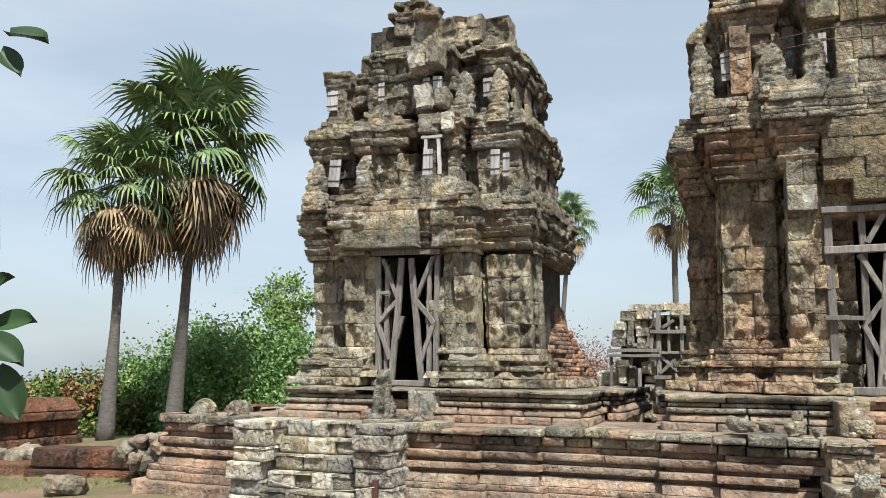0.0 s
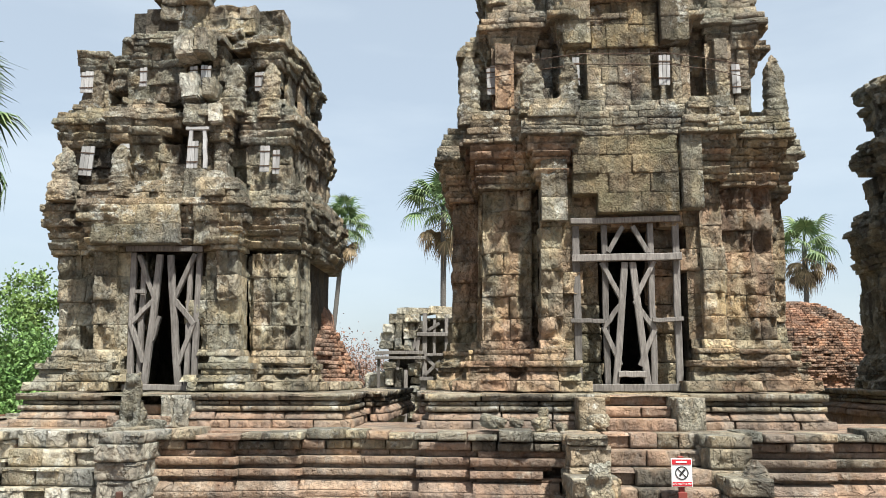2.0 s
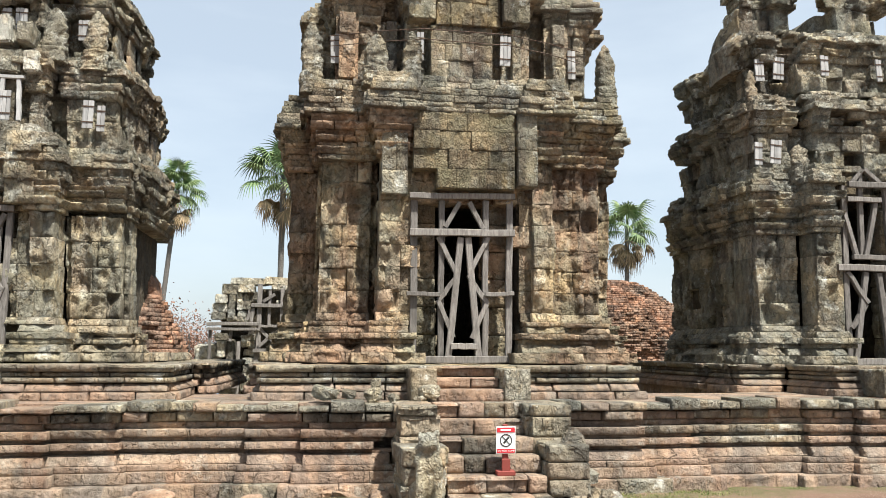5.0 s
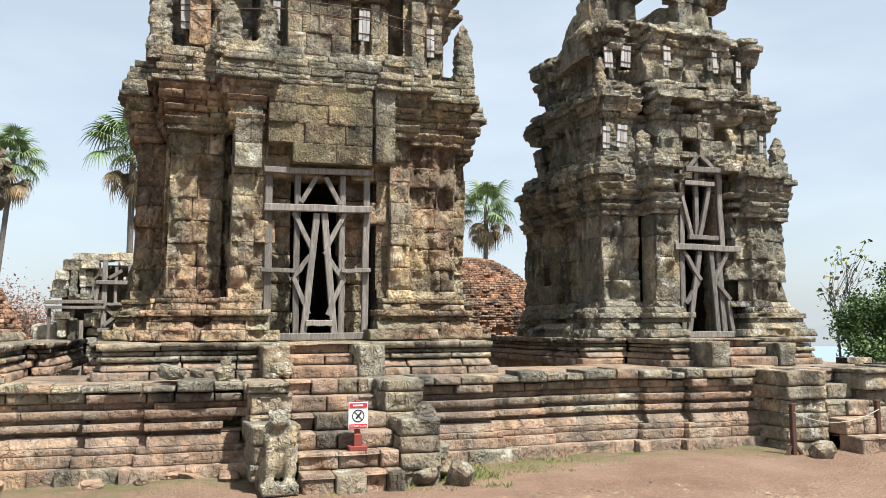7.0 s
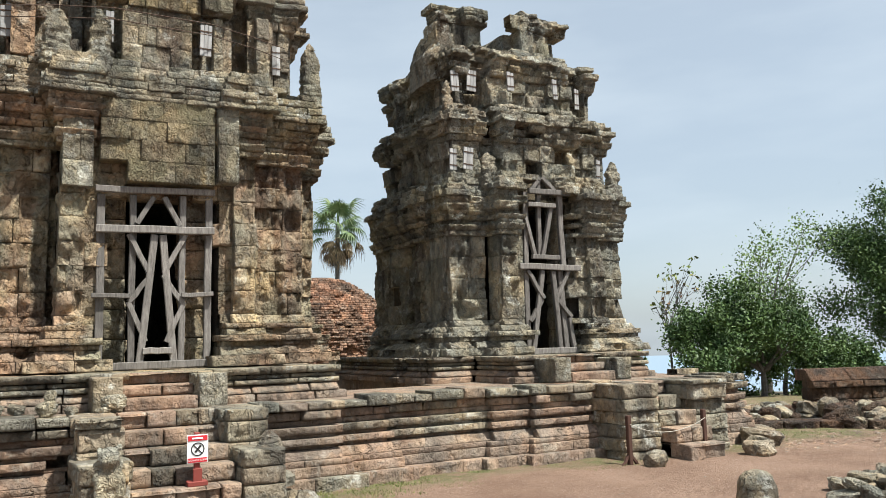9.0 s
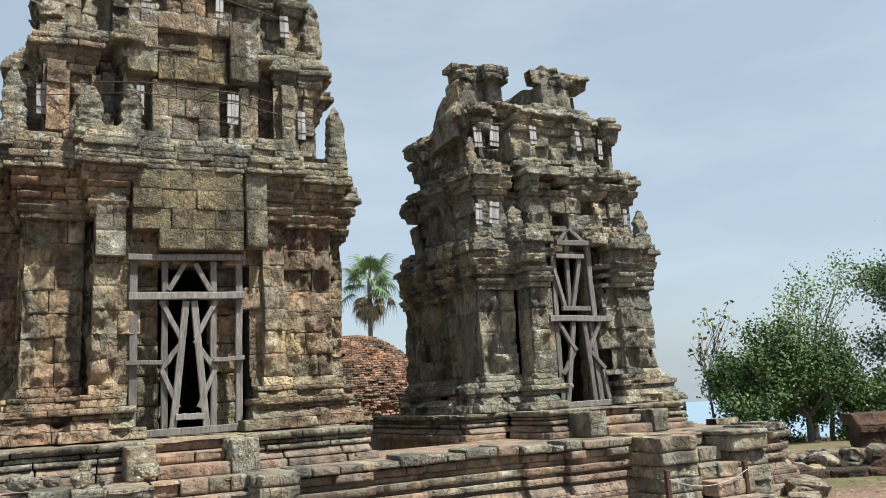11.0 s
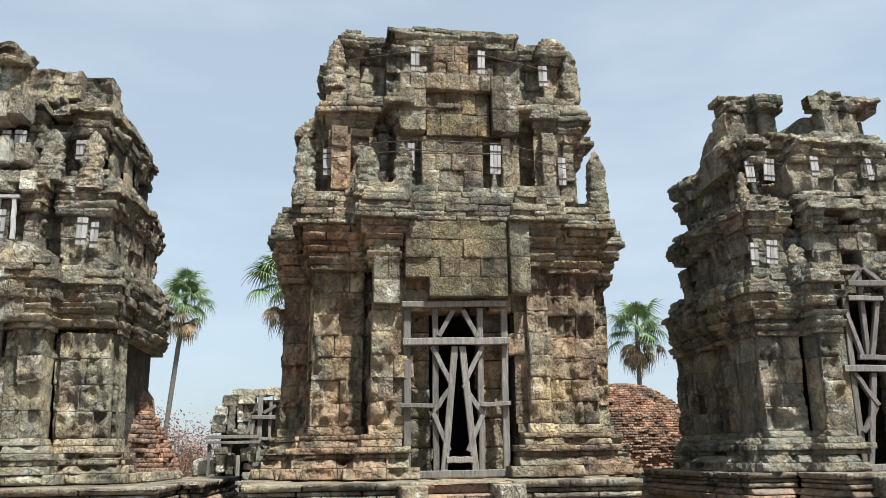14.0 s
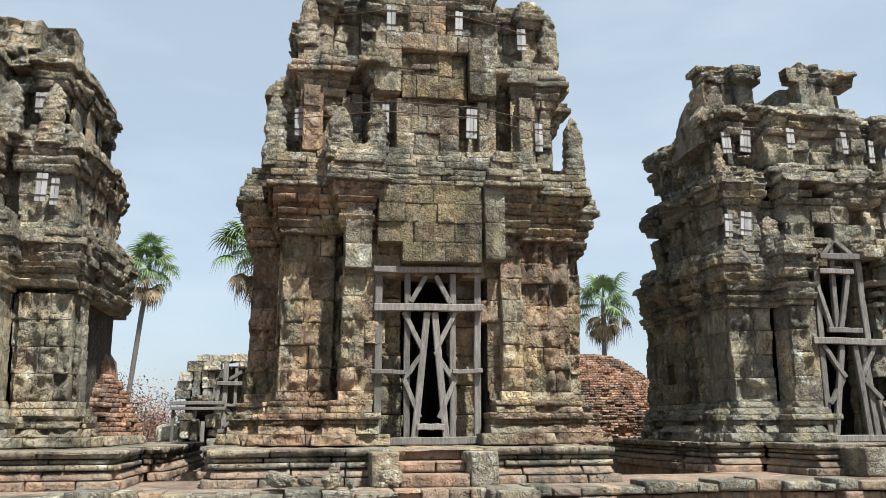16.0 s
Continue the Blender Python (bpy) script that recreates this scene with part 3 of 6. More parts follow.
def build_tower(name, label, cx, cy, a, b, p, door, courses, mats, missing=None, plinth=(2.6, 2.4, 0.85), side=0.4, lean=(0, 0), core=None, ky=1.0, shaky=0.02, low=1.0):
    t = tagged(new(name), label, "temple tower", "row of towers")
    m = Masonry(t, mats[0], "block", most=300)
    front = cy - a - p
    (dx0, dx1, dz) = door

    def skip(x, y, z, L):
        if y < front + 0.25 and dx0 - 0.12 * L < x < dx1 + 0.12 * L and z < dz:
            return True
        return bool(missing and missing(x, y, z))

    pl = outline(plinth[4], cy, *plinth[:4], groove=0)
    for z0, z1, o0, o1 in ((TERR - 0.02, 1.05, 0.06, 0.05), (1.05, 1.15, 0.05, -0.05), (1.15, 1.22, -0.02, -0.02), (1.22, 1.28, -0.06, -0.06), (1.28, 1.37, 0.0, 0.02)):
        lay_course(m, pl, z0, z1, o0, o1, 0.7, depth=0.5, material=STONE_TERRACE if z1 < 1.2 else STONE_COPING, rough=0.018, erode=0.03,
                   skip=lambda x, y, z, L: abs(x - plinth[5]) < 0.45 and y < cy - plinth[0])
    top_stone(m, plinth[4] - plinth[0], plinth[4] + plinth[0], cy - plinth[0], cy + plinth[0], 1.37, mats[0])
    top_stone(m, plinth[4] - plinth[1], plinth[4] + plinth[1], cy - plinth[0] - plinth[2], cy - plinth[0], 1.366, mats[0])
    for z0, z1, o0, o1, ps, L, er, which in courses:
        z0, z1 = squeeze(z0, low), squeeze(z1, low)
        band = z0 > 3.3 and 0.13 < z1 - z0 < 0.34     # cornices: a slab over a sloping hollow
        n = 2 if band else max(1, round((z1 - z0) / 0.33))
        for i in range(n):
            za, zb = z0 + (z1 - z0) * i / n, z0 + (z1 - z0) * (i + 1) / n
            oa, ob = o0 + (o1 - o0) * i / n, o0 + (o1 - o0) * (i + 1) / n
            if band and i:
                oa, ob = oa - 0.045, ob - 0.035
            lx, ly = lean[0] * (za - 1.4), lean[1] * (za - 1.4)
            lay_course(m, outline(cx + lx, cy + ly, a, b * (1 if ps > 0.8 else 0.85), p * ps, side * ps, 0.14 if za < 4.9 else 0.2, ky), za, zb, oa, ob, L, depth=0.5, skip=skip,
                       single=lambda k, z: 7 <= k <= 19 and z < 6, material=mats[which], rough=0.03 if er > 0.1 else 0.018, erode=er, hollow=0.10 if er > 0.1 and za > 2.1 else (0.2 if er > 0.1 else 0.03),
                       flute=0.06 if 1.9 < za < 4.4 and zb - za > 0.2 else 0.012, shelf=(0.042 if za > 2.1 else 0.05) if er > 0.1 else 0.010, chip=0.010, gap=0.0035 if za < 4.4 else 0.006, jitter=0.014 if za < 3.5 else shaky)
    m.done("stonework")
    # the solid inner walls, with the chamber behind the door; their dark colour deepens the shade
    z_top = core
    a2 = a - 0.28
    cb = cy - a + 2 * a * ky - 0.3
    yf, yp = cy - a + 0.3, front + 0.3
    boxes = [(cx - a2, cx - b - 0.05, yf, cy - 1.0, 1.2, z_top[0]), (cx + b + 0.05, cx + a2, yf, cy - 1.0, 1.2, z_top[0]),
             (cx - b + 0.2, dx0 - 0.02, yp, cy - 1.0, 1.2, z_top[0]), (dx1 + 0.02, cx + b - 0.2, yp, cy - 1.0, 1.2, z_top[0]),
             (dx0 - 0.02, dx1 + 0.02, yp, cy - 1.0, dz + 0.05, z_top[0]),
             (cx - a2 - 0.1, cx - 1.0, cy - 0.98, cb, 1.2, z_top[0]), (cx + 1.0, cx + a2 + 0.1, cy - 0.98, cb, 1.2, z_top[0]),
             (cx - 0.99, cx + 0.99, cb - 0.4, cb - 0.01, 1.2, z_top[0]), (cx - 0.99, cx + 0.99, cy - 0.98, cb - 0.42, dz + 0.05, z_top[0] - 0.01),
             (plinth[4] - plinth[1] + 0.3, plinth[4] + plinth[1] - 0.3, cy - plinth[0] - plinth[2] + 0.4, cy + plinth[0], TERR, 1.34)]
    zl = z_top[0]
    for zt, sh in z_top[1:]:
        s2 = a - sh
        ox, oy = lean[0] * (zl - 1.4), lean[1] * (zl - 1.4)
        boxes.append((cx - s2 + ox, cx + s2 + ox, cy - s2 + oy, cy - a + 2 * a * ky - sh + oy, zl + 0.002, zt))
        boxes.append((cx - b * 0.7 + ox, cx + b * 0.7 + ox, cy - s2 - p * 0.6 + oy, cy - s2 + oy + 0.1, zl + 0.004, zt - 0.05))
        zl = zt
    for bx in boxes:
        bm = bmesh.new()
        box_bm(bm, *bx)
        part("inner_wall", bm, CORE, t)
    return t


# z0, z1, foot, head, porch, stone length, erosion, material
MID_COURSES = [
    (1.37, 1.52, 0.40, 0.36, 1, 0.6, 0.18, 0), (1.52, 1.64, 0.36, 0.22, 1, 0.6, 0.18, 0), (1.64, 1.71, 0.2, 0.2, 1, 0.6, 0.12, 0), (1.71, 1.80, 0.26, 0.24, 1, 0.6, 0.15, 0),
    (1.80, 1.90, 0.2, 0.12, 1, 0.6, 0.15, 0), (1.90, 1.97, 0.13, 0.13, 1, 0.6, 0.1, 0), (1.97, 2.10, 0.08, 0.02, 1, 0.6, 0.12, 0), (2.10, 4.38, 0.0, 0.0, 1, 0.45, 0.16, 0),
    (4.38, 4.46, 0.07, 0.07, 1, 0.6, 0.05, 0), (4.46, 4.57, 0.10, 0.16, 1, 0.6, 0.06, 0), (4.57, 4.66, 0.07, 0.07, 1, 0.6, 0.05, 0), (4.66, 4.82, 0.12, 0.22, 1, 0.5, 0.08, 0),
    (4.82, 5.04, 0.2, 0.28, 1, 0.55, 0.14, 0), (5.04, 5.2, 0.30, 0.29, 1, 0.45, 0.08, 1), (5.2, 5.44, 0.25, 0.23, 1, 0.5, 0.06, 1), (5.44, 5.66, 0.2, 0.14, 1, 0.45, 0.08, 1),
    (5.66, 6.72, -0.18, -0.18, 0.75, 0.42, 0.12, 1), (6.72, 6.86, -0.12, -0.08, 0.75, 0.5, 0.06, 1), (6.86, 7.1, -0.08, 0.06, 0.75, 0.5, 0.1, 1),
    (7.1, 7.32, 0.08, 0.08, 0.75, 0.5, 0.1, 1), (7.32, 7.62, -0.02, -0.1, 0.75, 0.45, 0.1, 1),
    (7.62, 8.4, -0.34, -0.34, 0.6, 0.4, 0.12, 1), (8.4, 8.55, -0.28, -0.22, 0.6, 0.45, 0.08, 1), (8.55, 8.8, -0.2, -0.14, 0.6, 0.5, 0.1, 1), (8.8, 9.02, -0.24, -0.3, 0.6, 0.5, 0.1, 1)]


def small_courses(er, wide):
    """The courses of the two smaller towers; wide: how much further their upper tiers stand out."""
    rows = [
        (1.37, 1.50, 0.36, 0.33, 1, 0.55, 0.16, 0), (1.50, 1.61, 0.33, 0.2, 1, 0.55, 0.16, 0), (1.61, 1.68, 0.18, 0.18, 1, 0.55, 0.1, 0), (1.68, 1.77, 0.24, 0.22, 1, 0.55, 0.14, 0),
        (1.77, 1.87, 0.18, 0.1, 1, 0.5, 0.14, 0), (1.87, 1.97, 0.08, 0.02, 1, 0.5, 0.1, 0),
        (1.97, 3.42, 0, 0, 1, 0.42, er, 0), (3.42, 3.5, 0.06, 0.06, 1, 0.5, 0.05, 0), (3.5, 3.6, 0.08, 0.14, 1, 0.5, 0.06, 0), (3.6, 3.68, 0.06, 0.06, 1, 0.5, 0.05, 0),
        (3.68, 3.84, 0.1, 0.2, 1, 0.5, 0.1, 1), (3.84, 4.08, 0.17, 0.22, 1, 0.5, 0.12, 1), (4.08, 4.3, 0.21, 0.18, 1, 0.45, 0.1, 1), (4.3, 4.52, 0.12, 0.06, 1, 0.42, 0.12, 1),
        (4.52, 5.14, -0.18, -0.18, 0.7, 0.38, 0.12, 1), (5.14, 5.26, -0.12, -0.08, 0.7, 0.45, 0.08, 1), (5.26, 5.5, -0.08, 0.0, 0.7, 0.45, 0.12, 1), (5.5, 5.72, 0.0, -0.04, 0.7, 0.42, 0.14, 1),
        (5.72, 5.92, -0.12, -0.2, 0.7, 0.4, 0.14, 1), (5.92, 6.5, -0.36, -0.36, 0.6, 0.38, 0.14, 1), (6.5, 6.62, -0.3, -0.26, 0.6, 0.42, 0.1, 1), (6.62, 6.86, -0.26, -0.2, 0.6, 0.42, 0.14, 1),
        (6.86, 7.08, -0.18, -0.24, 0.6, 0.4, 0.16, 1), (7.08, 7.26, -0.4, -0.45, 0.5, 0.36, 0.16, 1), (7.26, 7.8, -0.66, -0.66, 0.5, 0.36, 0.16, 1), (7.8, 8.0, -0.6, -0.54, 0.5, 0.4, 0.16, 1), (8.0, 8.25, -0.58, -0.66, 0.5, 0.4, 0.2, 1)]
    return [r if r[0] < 4.5 else (r[0], r[1], r[2] + wide, r[3] + wide, *r[4:]) for r in rows]


def gone_mid(x, y, z):
    if z > 8.8:
        return RNG.random() < 0.12
    if z > 5.0 and x < -0.2 and y < 12.3 and z < 5.66:
        return RNG.random() < 0.15
    return RNG.random() < (0.012 if z > 5.7 else 0.006)


def gone_left(x, y, z):
    if 1.5 < z < 3.35 and x > -3.5 and y > 12.35:
        return True
    if (z > 6.85 and x < -5.95) or (z > 7.2 and (x < -5.5 or x > -3.4)):
        return True
    if z > 7.2:
        return z > 7.75 and x > (-4.7 if z < 7.95 else -5.0)
    if abs(x + 4.75 + 0.08 * math.sin(9 * z)) < 0.16 and y < 12.3 and z > 4.1:
        return RNG.random() < 0.55
    return RNG.random() < (0.08 if z > 4 else 0.015)


def gone_right(x, y, z):
    if z > 6.9 and (y > 13.9 or x < 6.35 + 0.6 * (z - 6.9) or x > 9.75 - 0.2 * (z - 6.9)):
        return True
    cut = 8.1 + 0.15 * (z - 6.8)
    if z > 6.85 and abs(x - cut) < 0.14 + 0.28 * (z - 6.85):
        return True
    if abs(x - 8.35) < 0.62 and y < 12.2 and z < 4.75 - 0.9 * abs(x - 8.35):
        return True
    if z > 7.8:
        return RNG.random() < 0.4
    return RNG.random() < (0.09 if z > 4 else 0.015)


build_terrace()
build_stair("stairs_middle", 1.57, 0.5, 0.43, 7.75, 6, "worn pinkish sandstone steps between lichened block piers", STONE_TERRACE, STONE_COPING)
build_stair("stairs_left", -4.95, 0.6, 0.46, 8.55, 5, "pale lichened sandstone steps with massive side blocks", STONE_PALE, STONE_BLEACHED, 8.6, ((0.0, 0.98),))
build_stair("stairs_right", 8.17, 0.33, 0.62, 7.95, 5, "grey sandstone steps between square block piers", STONE_TERRACE, STONE_COPING, 8.5, ((0.0, 0.98),))
build_tower("temple_tower", "tall weathered ochre sandstone temple tower with redented walls and stepped tiers", 1.86, 14.25, 2.22, 1.3, 0.45,
            (1.08, 2.66, 3.88), MID_COURSES, (STONE_MID, STONE_UP), gone_mid, (2.6, 2.42, 1.65, 0.08, 1.45, 1.57), 0.42, shaky=0.022, low=0.86, lean=(0.012, 0), core=[5.1, (5.6, 0.3), (7.2, 0.6), (8.2, 0.8)])
build_tower("temple_tower", "ruined grey sandstone tower with broken crown and loose cornices", -4.86, 13.9, 1.93, 1.08, 0.42,
            (-5.6, -4.5, 3.5), small_courses(0.14, 0.11), (STONE_LEFT, STONE_UP), gone_left, (2.3, 2.13, 1.55, 0.06, -4.05, -4.5), 0.12, core=[4.1, (4.5, 0.3), (5.7, 0.55), (6.7, 0.8), (7.2, 0.7), (7.76, 0.84)], lean=(-0.048, 0), ky=0.76, shaky=0.034, low=0.36)
build_tower("temple_tower", "dark ruined sandstone tower with split crown and gaping doorway", 8.47, 13.9, 1.9, 1.08, 0.42,
            (7.85, 8.95, 4.0), small_courses(0.16, 0.04), (STONE_RIGHT, STONE_RIGHT), gone_right, (2.2, 1.35, 1.2, 0.05, 8.2, 8.0), 0.02, core=[4.1, (4.5, 0.3), (5.7, 0.55), (6.6, 0.8)], lean=(0.008, 0), ky=0.83, shaky=0.036, low=0.92)

for x0, x1, y0, y1, z0, z1, k in ((6.75, 7.55, 12.7, 13.8, 6.4, 7.35, 1), (8.15, 9.2, 12.6, 13.8, 6.4, 7.5, 2)):   # the solid inside of the split crown
    _c = part("crown_core", rough_solid([(0, (x1 - x0) / 2, (y1 - y0) / 2), (0.5, (x1 - x0) / 2, (y1 - y0) / 2), (z1 - z0, (x1 - x0) / 2.6, (y1 - y0) / 2.4)], k, 0.1, 2.4, 0.4, 20, 6), STONE_RIGHT, bpy.data.objects["temple_tower.002"])
    _c.location = ((x0 + x1) / 2, (y0 + y1) / 2, z0)

# ---- door timbers, boards, lintels and ornaments of the towers ----
MID_POSTS = [(1.1, 3.74, 1.09, 1.44, 0.12), (1.51, 3.75, 1.5, 1.45, 0.1), (2.17, 3.77, 2.15, 1.45, 0.1), (2.53, 3.78, 2.5, 1.46, 0.11)]
MID_BEAMS = [(1.02, 3.79, 2.59, 3.83, 0.1), (1.03, 3.25, 2.58, 3.28, 0.12), (0.99, 2.36, 1.47, 2.36, 0.07), (2.14, 2.37, 2.57, 2.38, 0.07), (1.04, 1.42, 2.58, 1.43, 0.12), (1.64, 1.61, 2.02, 1.61, 0.1)]
MID_BRACES = [(1.77, 3.72, 1.55, 3.35, 0.08), (1.91, 3.73, 2.12, 3.34, 0.08), (1.45, 3.2, 1.73, 2.65, 0.08), (1.74, 2.63, 1.46, 2.28, 0.08), (1.45, 2.28, 1.68, 1.74, 0.08),
              (2.2, 3.22, 1.91, 2.67, 0.08), (1.9, 2.65, 2.18, 2.23, 0.08), (2.17, 2.23, 1.95, 1.73, 0.08), (1.78, 3.2, 1.61, 1.46, 0.11), (1.89, 3.2, 2.05, 1.47, 0.11)]
LEFT_POSTS = [(-5.47, 3.41, -5.42, 1.38, 0.1), (-5.31, 3.27, -5.3, 1.38, 0.09), (-4.47, 3.4, -4.47, 1.38, 0.1), (-4.6, 3.25, -4.58, 1.38, 0.08)]
LEFT_BEAMS = [(-5.55, 3.46, -4.39, 3.45, 0.1), (-5.49, 1.42, -4.38, 1.42, 0.1), (-5.38, 2.82, -5.22, 2.81, 0.06)]
LEFT_BRACES = [(-5.37, 3.36, -5.11, 2.72, 0.08), (-5.1, 2.7, -5.44, 2.35, 0.08), (-5.45, 2.35, -5.22, 1.78, 0.08), (-4.52, 3.38, -4.8, 2.72, 0.08),
               (-4.82, 2.72, -4.49, 2.33, 0.09), (-4.49, 2.38, -4.7, 1.75, 0.08), (-5.05, 3.37, -5.18, 1.4, 0.11), (-4.9, 3.36, -4.68, 1.4, 0.11), (-5.11, 2.1, -5.01, 2.45, 0.07)]
RIGHT_POSTS = [(8.01, 4.2, 7.97, 2.9, 0.11), (7.96, 2.83, 7.97, 1.38, 0.11), (8.74, 4.38, 8.77, 2.89, 0.12), (8.68, 2.82, 8.77, 1.38, 0.12), (8.3, 4.47, 8.27, 3.06, 0.09)]
RIGHT_BEAMS = [(8.03, 4.21, 8.9, 4.21, 0.11), (8.0, 3.97, 8.58, 3.97, 0.09), (7.77, 2.88, 9.07, 2.86, 0.12), (8.05, 3.05, 8.62, 3.04, 0.09), (7.96, 1.41, 9.1, 1.41, 0.12)]
RIGHT_BRACES = [(8.52, 3.97, 8.3, 3.06, 0.09), (7.96, 3.75, 8.14, 3.06, 0.08), (8.12, 4.23, 8.3, 4.47, 0.08), (8.36, 4.47, 8.64, 4.23, 0.08), (7.96, 2.81, 8.27, 2.32, 0.08),
                (8.26, 2.3, 7.99, 1.93, 0.08), (8.84, 2.8, 8.58, 2.35, 0.08), (8.56, 2.33, 8.86, 2.0, 0.08), (8.28, 2.81, 8.03, 1.42, 0.1), (8.5, 2.8, 8.61, 1.42, 0.1), (8.82, 1.98, 8.9, 1.42, 0.09)]


def door_timbers(label, y, posts, beams, braces):
    t = tagged(new("door_brace"), label, "timber brace", "door timbers")
    for nm, rows, dy in (("post", posts, 0.0), ("beam", beams, -0.09), ("diagonal_brace", braces, -0.045)):
        for x0, z0, x1, z1, w in rows:
            part(nm, beam_bm((x0, y + dy, z0), (x1, y + dy + RNG.normal(0, 0.008), z1), w * 0.86, 0.07), TIMBER, t)
    return t


door_timbers("grey weathered timber frame propping the tall central doorway", 11.7, MID_POSTS, MID_BEAMS, MID_BRACES)
door_timbers("grey crossed timber props inside a ruined doorway", 11.7, LEFT_POSTS, LEFT_BEAMS, LEFT_BRACES)
door_timbers("tall leaning grey timber props in a broken doorway", 11.75, RIGHT_POSTS, RIGHT_BEAMS, RIGHT_BRACES)


def board_panel(x0, x1, z0, z1, y, tilt):
    """A small panel of upright boards with two iron straps, wedged into a niche."""
    t = tagged(new("board_panel"), "small panel of silvery boards strapped over a broken niche", "wooden panel", "board panels")
    t.matrix_world = pose((x0 + x1) / 2, y, z0, 0, tilt, 0)
    w, h = x1 - x0, z1 - z0
    n = 2 if w < 0.16 else 3
    for i in range(n):
        xa = -w / 2 + w * i / n
        part("board", beam_bm((xa + w / n / 2, 0, 0), (xa + w / n / 2, 0, h + RNG.normal(0, 0.006)), w / n - 0.005, 0.03, 0.001), BOARD, t)
    for f in (0.22, 0.78):
        part("strap", beam_bm((-w / 2 - 0.01, -0.02, h * f), (w / 2 + 0.01, -0.02, h * f), 0.018, 0.008, 0.0), IRON, t, "dark iron strap")
    return t


_s = Nodes("rusty_iron", 0.7, 0.6)
IRON = _s.colour(_s.mix(_s.noise(30.0), (0.06, 0.05, 0.045), (0.12, 0.07, 0.045)))
for x0, x1, z0, z1, y in ((-0.17, 0.04, 5.92, 6.38, 12.1), (1.11, 1.22, 5.9, 6.34, 11.72), (2.39, 2.56, 5.88, 6.35, 11.72), (3.58, 3.71, 5.86, 6.33, 12.1),
                          (1.19, 1.33, 7.68, 8.1, 11.95), (2.28, 2.4, 7.68, 8.09, 11.95), (3.37, 3.52, 7.65, 8.02, 12.25)):
    board_panel(x0, x1, z0, z1, y, RNG.normal(0, 1.5))
for x0, x1, z0, z1, y in ((-6.7, -6.5, 6.08, 6.43, 12.2), (-5.59, -5.48, 6.05, 6.36, 11.9), (-4.8, -4.68, 6.05, 6.36, 11.9), (-4.62, -4.46, 6.05, 6.37, 11.9), (-3.85, -3.69, 6.05, 6.36, 12.2),
                          (-6.53, -6.32, 4.66, 5.12, 12.0), (-5.74, -5.6, 4.7, 5.07, 11.72), (-4.7, -4.54, 4.68, 5.1, 11.72), (-3.67, -3.52, 4.68, 5.09, 12.0), (-3.47, -3.36, 4.64, 5.02, 12.0)):
    board_panel(x0, x1, z0, z1, y - 0.12, RNG.normal(0, 2.5))
for x0, x1, z0, z1, y in ((6.88, 7.04, 6.06, 6.44, 12.3), (7.19, 7.38, 6.1, 6.49, 12.3), (7.87, 8.01, 6.1, 6.44, 12.0), (8.88, 8.98, 6.05, 6.42, 12.0), (9.6, 9.7, 6.02, 6.42, 12.3),
                          (6.66, 6.79, 4.56, 4.93, 12.05), (6.92, 7.11, 4.59, 4.98, 12.05), (9.83, 9.92, 4.57, 4.98, 12.05)):
    board_panel(x0, x1, z0, z1, y - 0.04, RNG.normal(0, 2.5))


def antefix(x0, x1, z0, z1, y, mat, seed):
    """A small stone tower-shaped ornament that stands on a ledge."""
    w, h = (x1 - x0) / 2, z1 - z0
    rings = [(-0.22, w * 1.1, w * 1.0), (-0.02, w * 1.1, w * 1.0), (0, w * 1.05, w * .8), (h * .12, w * 1.05, w * .8), (h * .15, w * .86, w * .6), (h * .36, w * .98, w * .62), (h * .4, w * .88, w * .58), (h * .56, w * .93, w * .6),
             (h * .6, w * .82, w * .52), (h * .74, w * .76, w * .5), (h * .8, w * .62, w * .42), (h * .92, w * .38, w * .3), (h, w * .08, w * .08)]
    ob = part("antefix", rough_solid(rings, seed, 0.032, 11.0, 0.6, 18, 4), mat, None)
    ob.location = ((x0 + x1) / 2, y, z0)
    tagged(ob, "lichened sandstone corner antefix shaped like a small tower", "antefix", "antefixes")


for k, (x0, x1, z0, z1, y, mt) in enumerate((
        (-0.62, -0.28, 5.6, 6.55, 12.05, 1), (0.32, 0.68, 5.62, 6.23, 11.62, 1), (0.88, 1.19, 5.62, 6.3, 11.62, 1), (4.02, 4.34, 5.6, 6.44, 12.05, 0), (3.78, 4.06, 7.56, 8.36, 12.3, 0), (-0.16, 0.16, 7.66, 8.34, 12.25, 1),
        (-6.86, -6.48, 4.44, 5.09, 11.75, 0), (-6.75, -6.36, 5.88, 6.6, 12.25, 0), (-5.84, -5.54, 4.46, 5.05, 11.55, 1), (-4.28, -3.94, 5.84, 6.45, 11.9, 1), (-3.75, -3.41, 5.78, 6.5, 12.05, 0),
        (7.19, 7.47, 4.45, 4.88, 11.85, 1), (6.72, 6.89, 5.8, 6.25, 12.3, 0), (9.93, 10.23, 4.4, 4.93, 11.85, 1))):
    antefix(x0, x1, z0, z1, y, STONE_PALE if mt else STONE_UP, k + 1)


def carved_panel(name, label, line, z0, z1, rows, length, mat, skip=None, depth=0.3):
    t = tagged(new(name), label, "carved lintel")
    m = Masonry(t, mat, "carved_block")
    for i in range(rows):
        lay_course(m, line, z0 + (z1 - z0) * i / rows, z0 + (z1 - z0) * (i + 1) / rows, 0, 0, length, depth, skip=skip, single=lambda k, z: True, rough=0.02, shelf=0.02, chip=0.006, gap=0.0025, jitter=0.012)
    return t


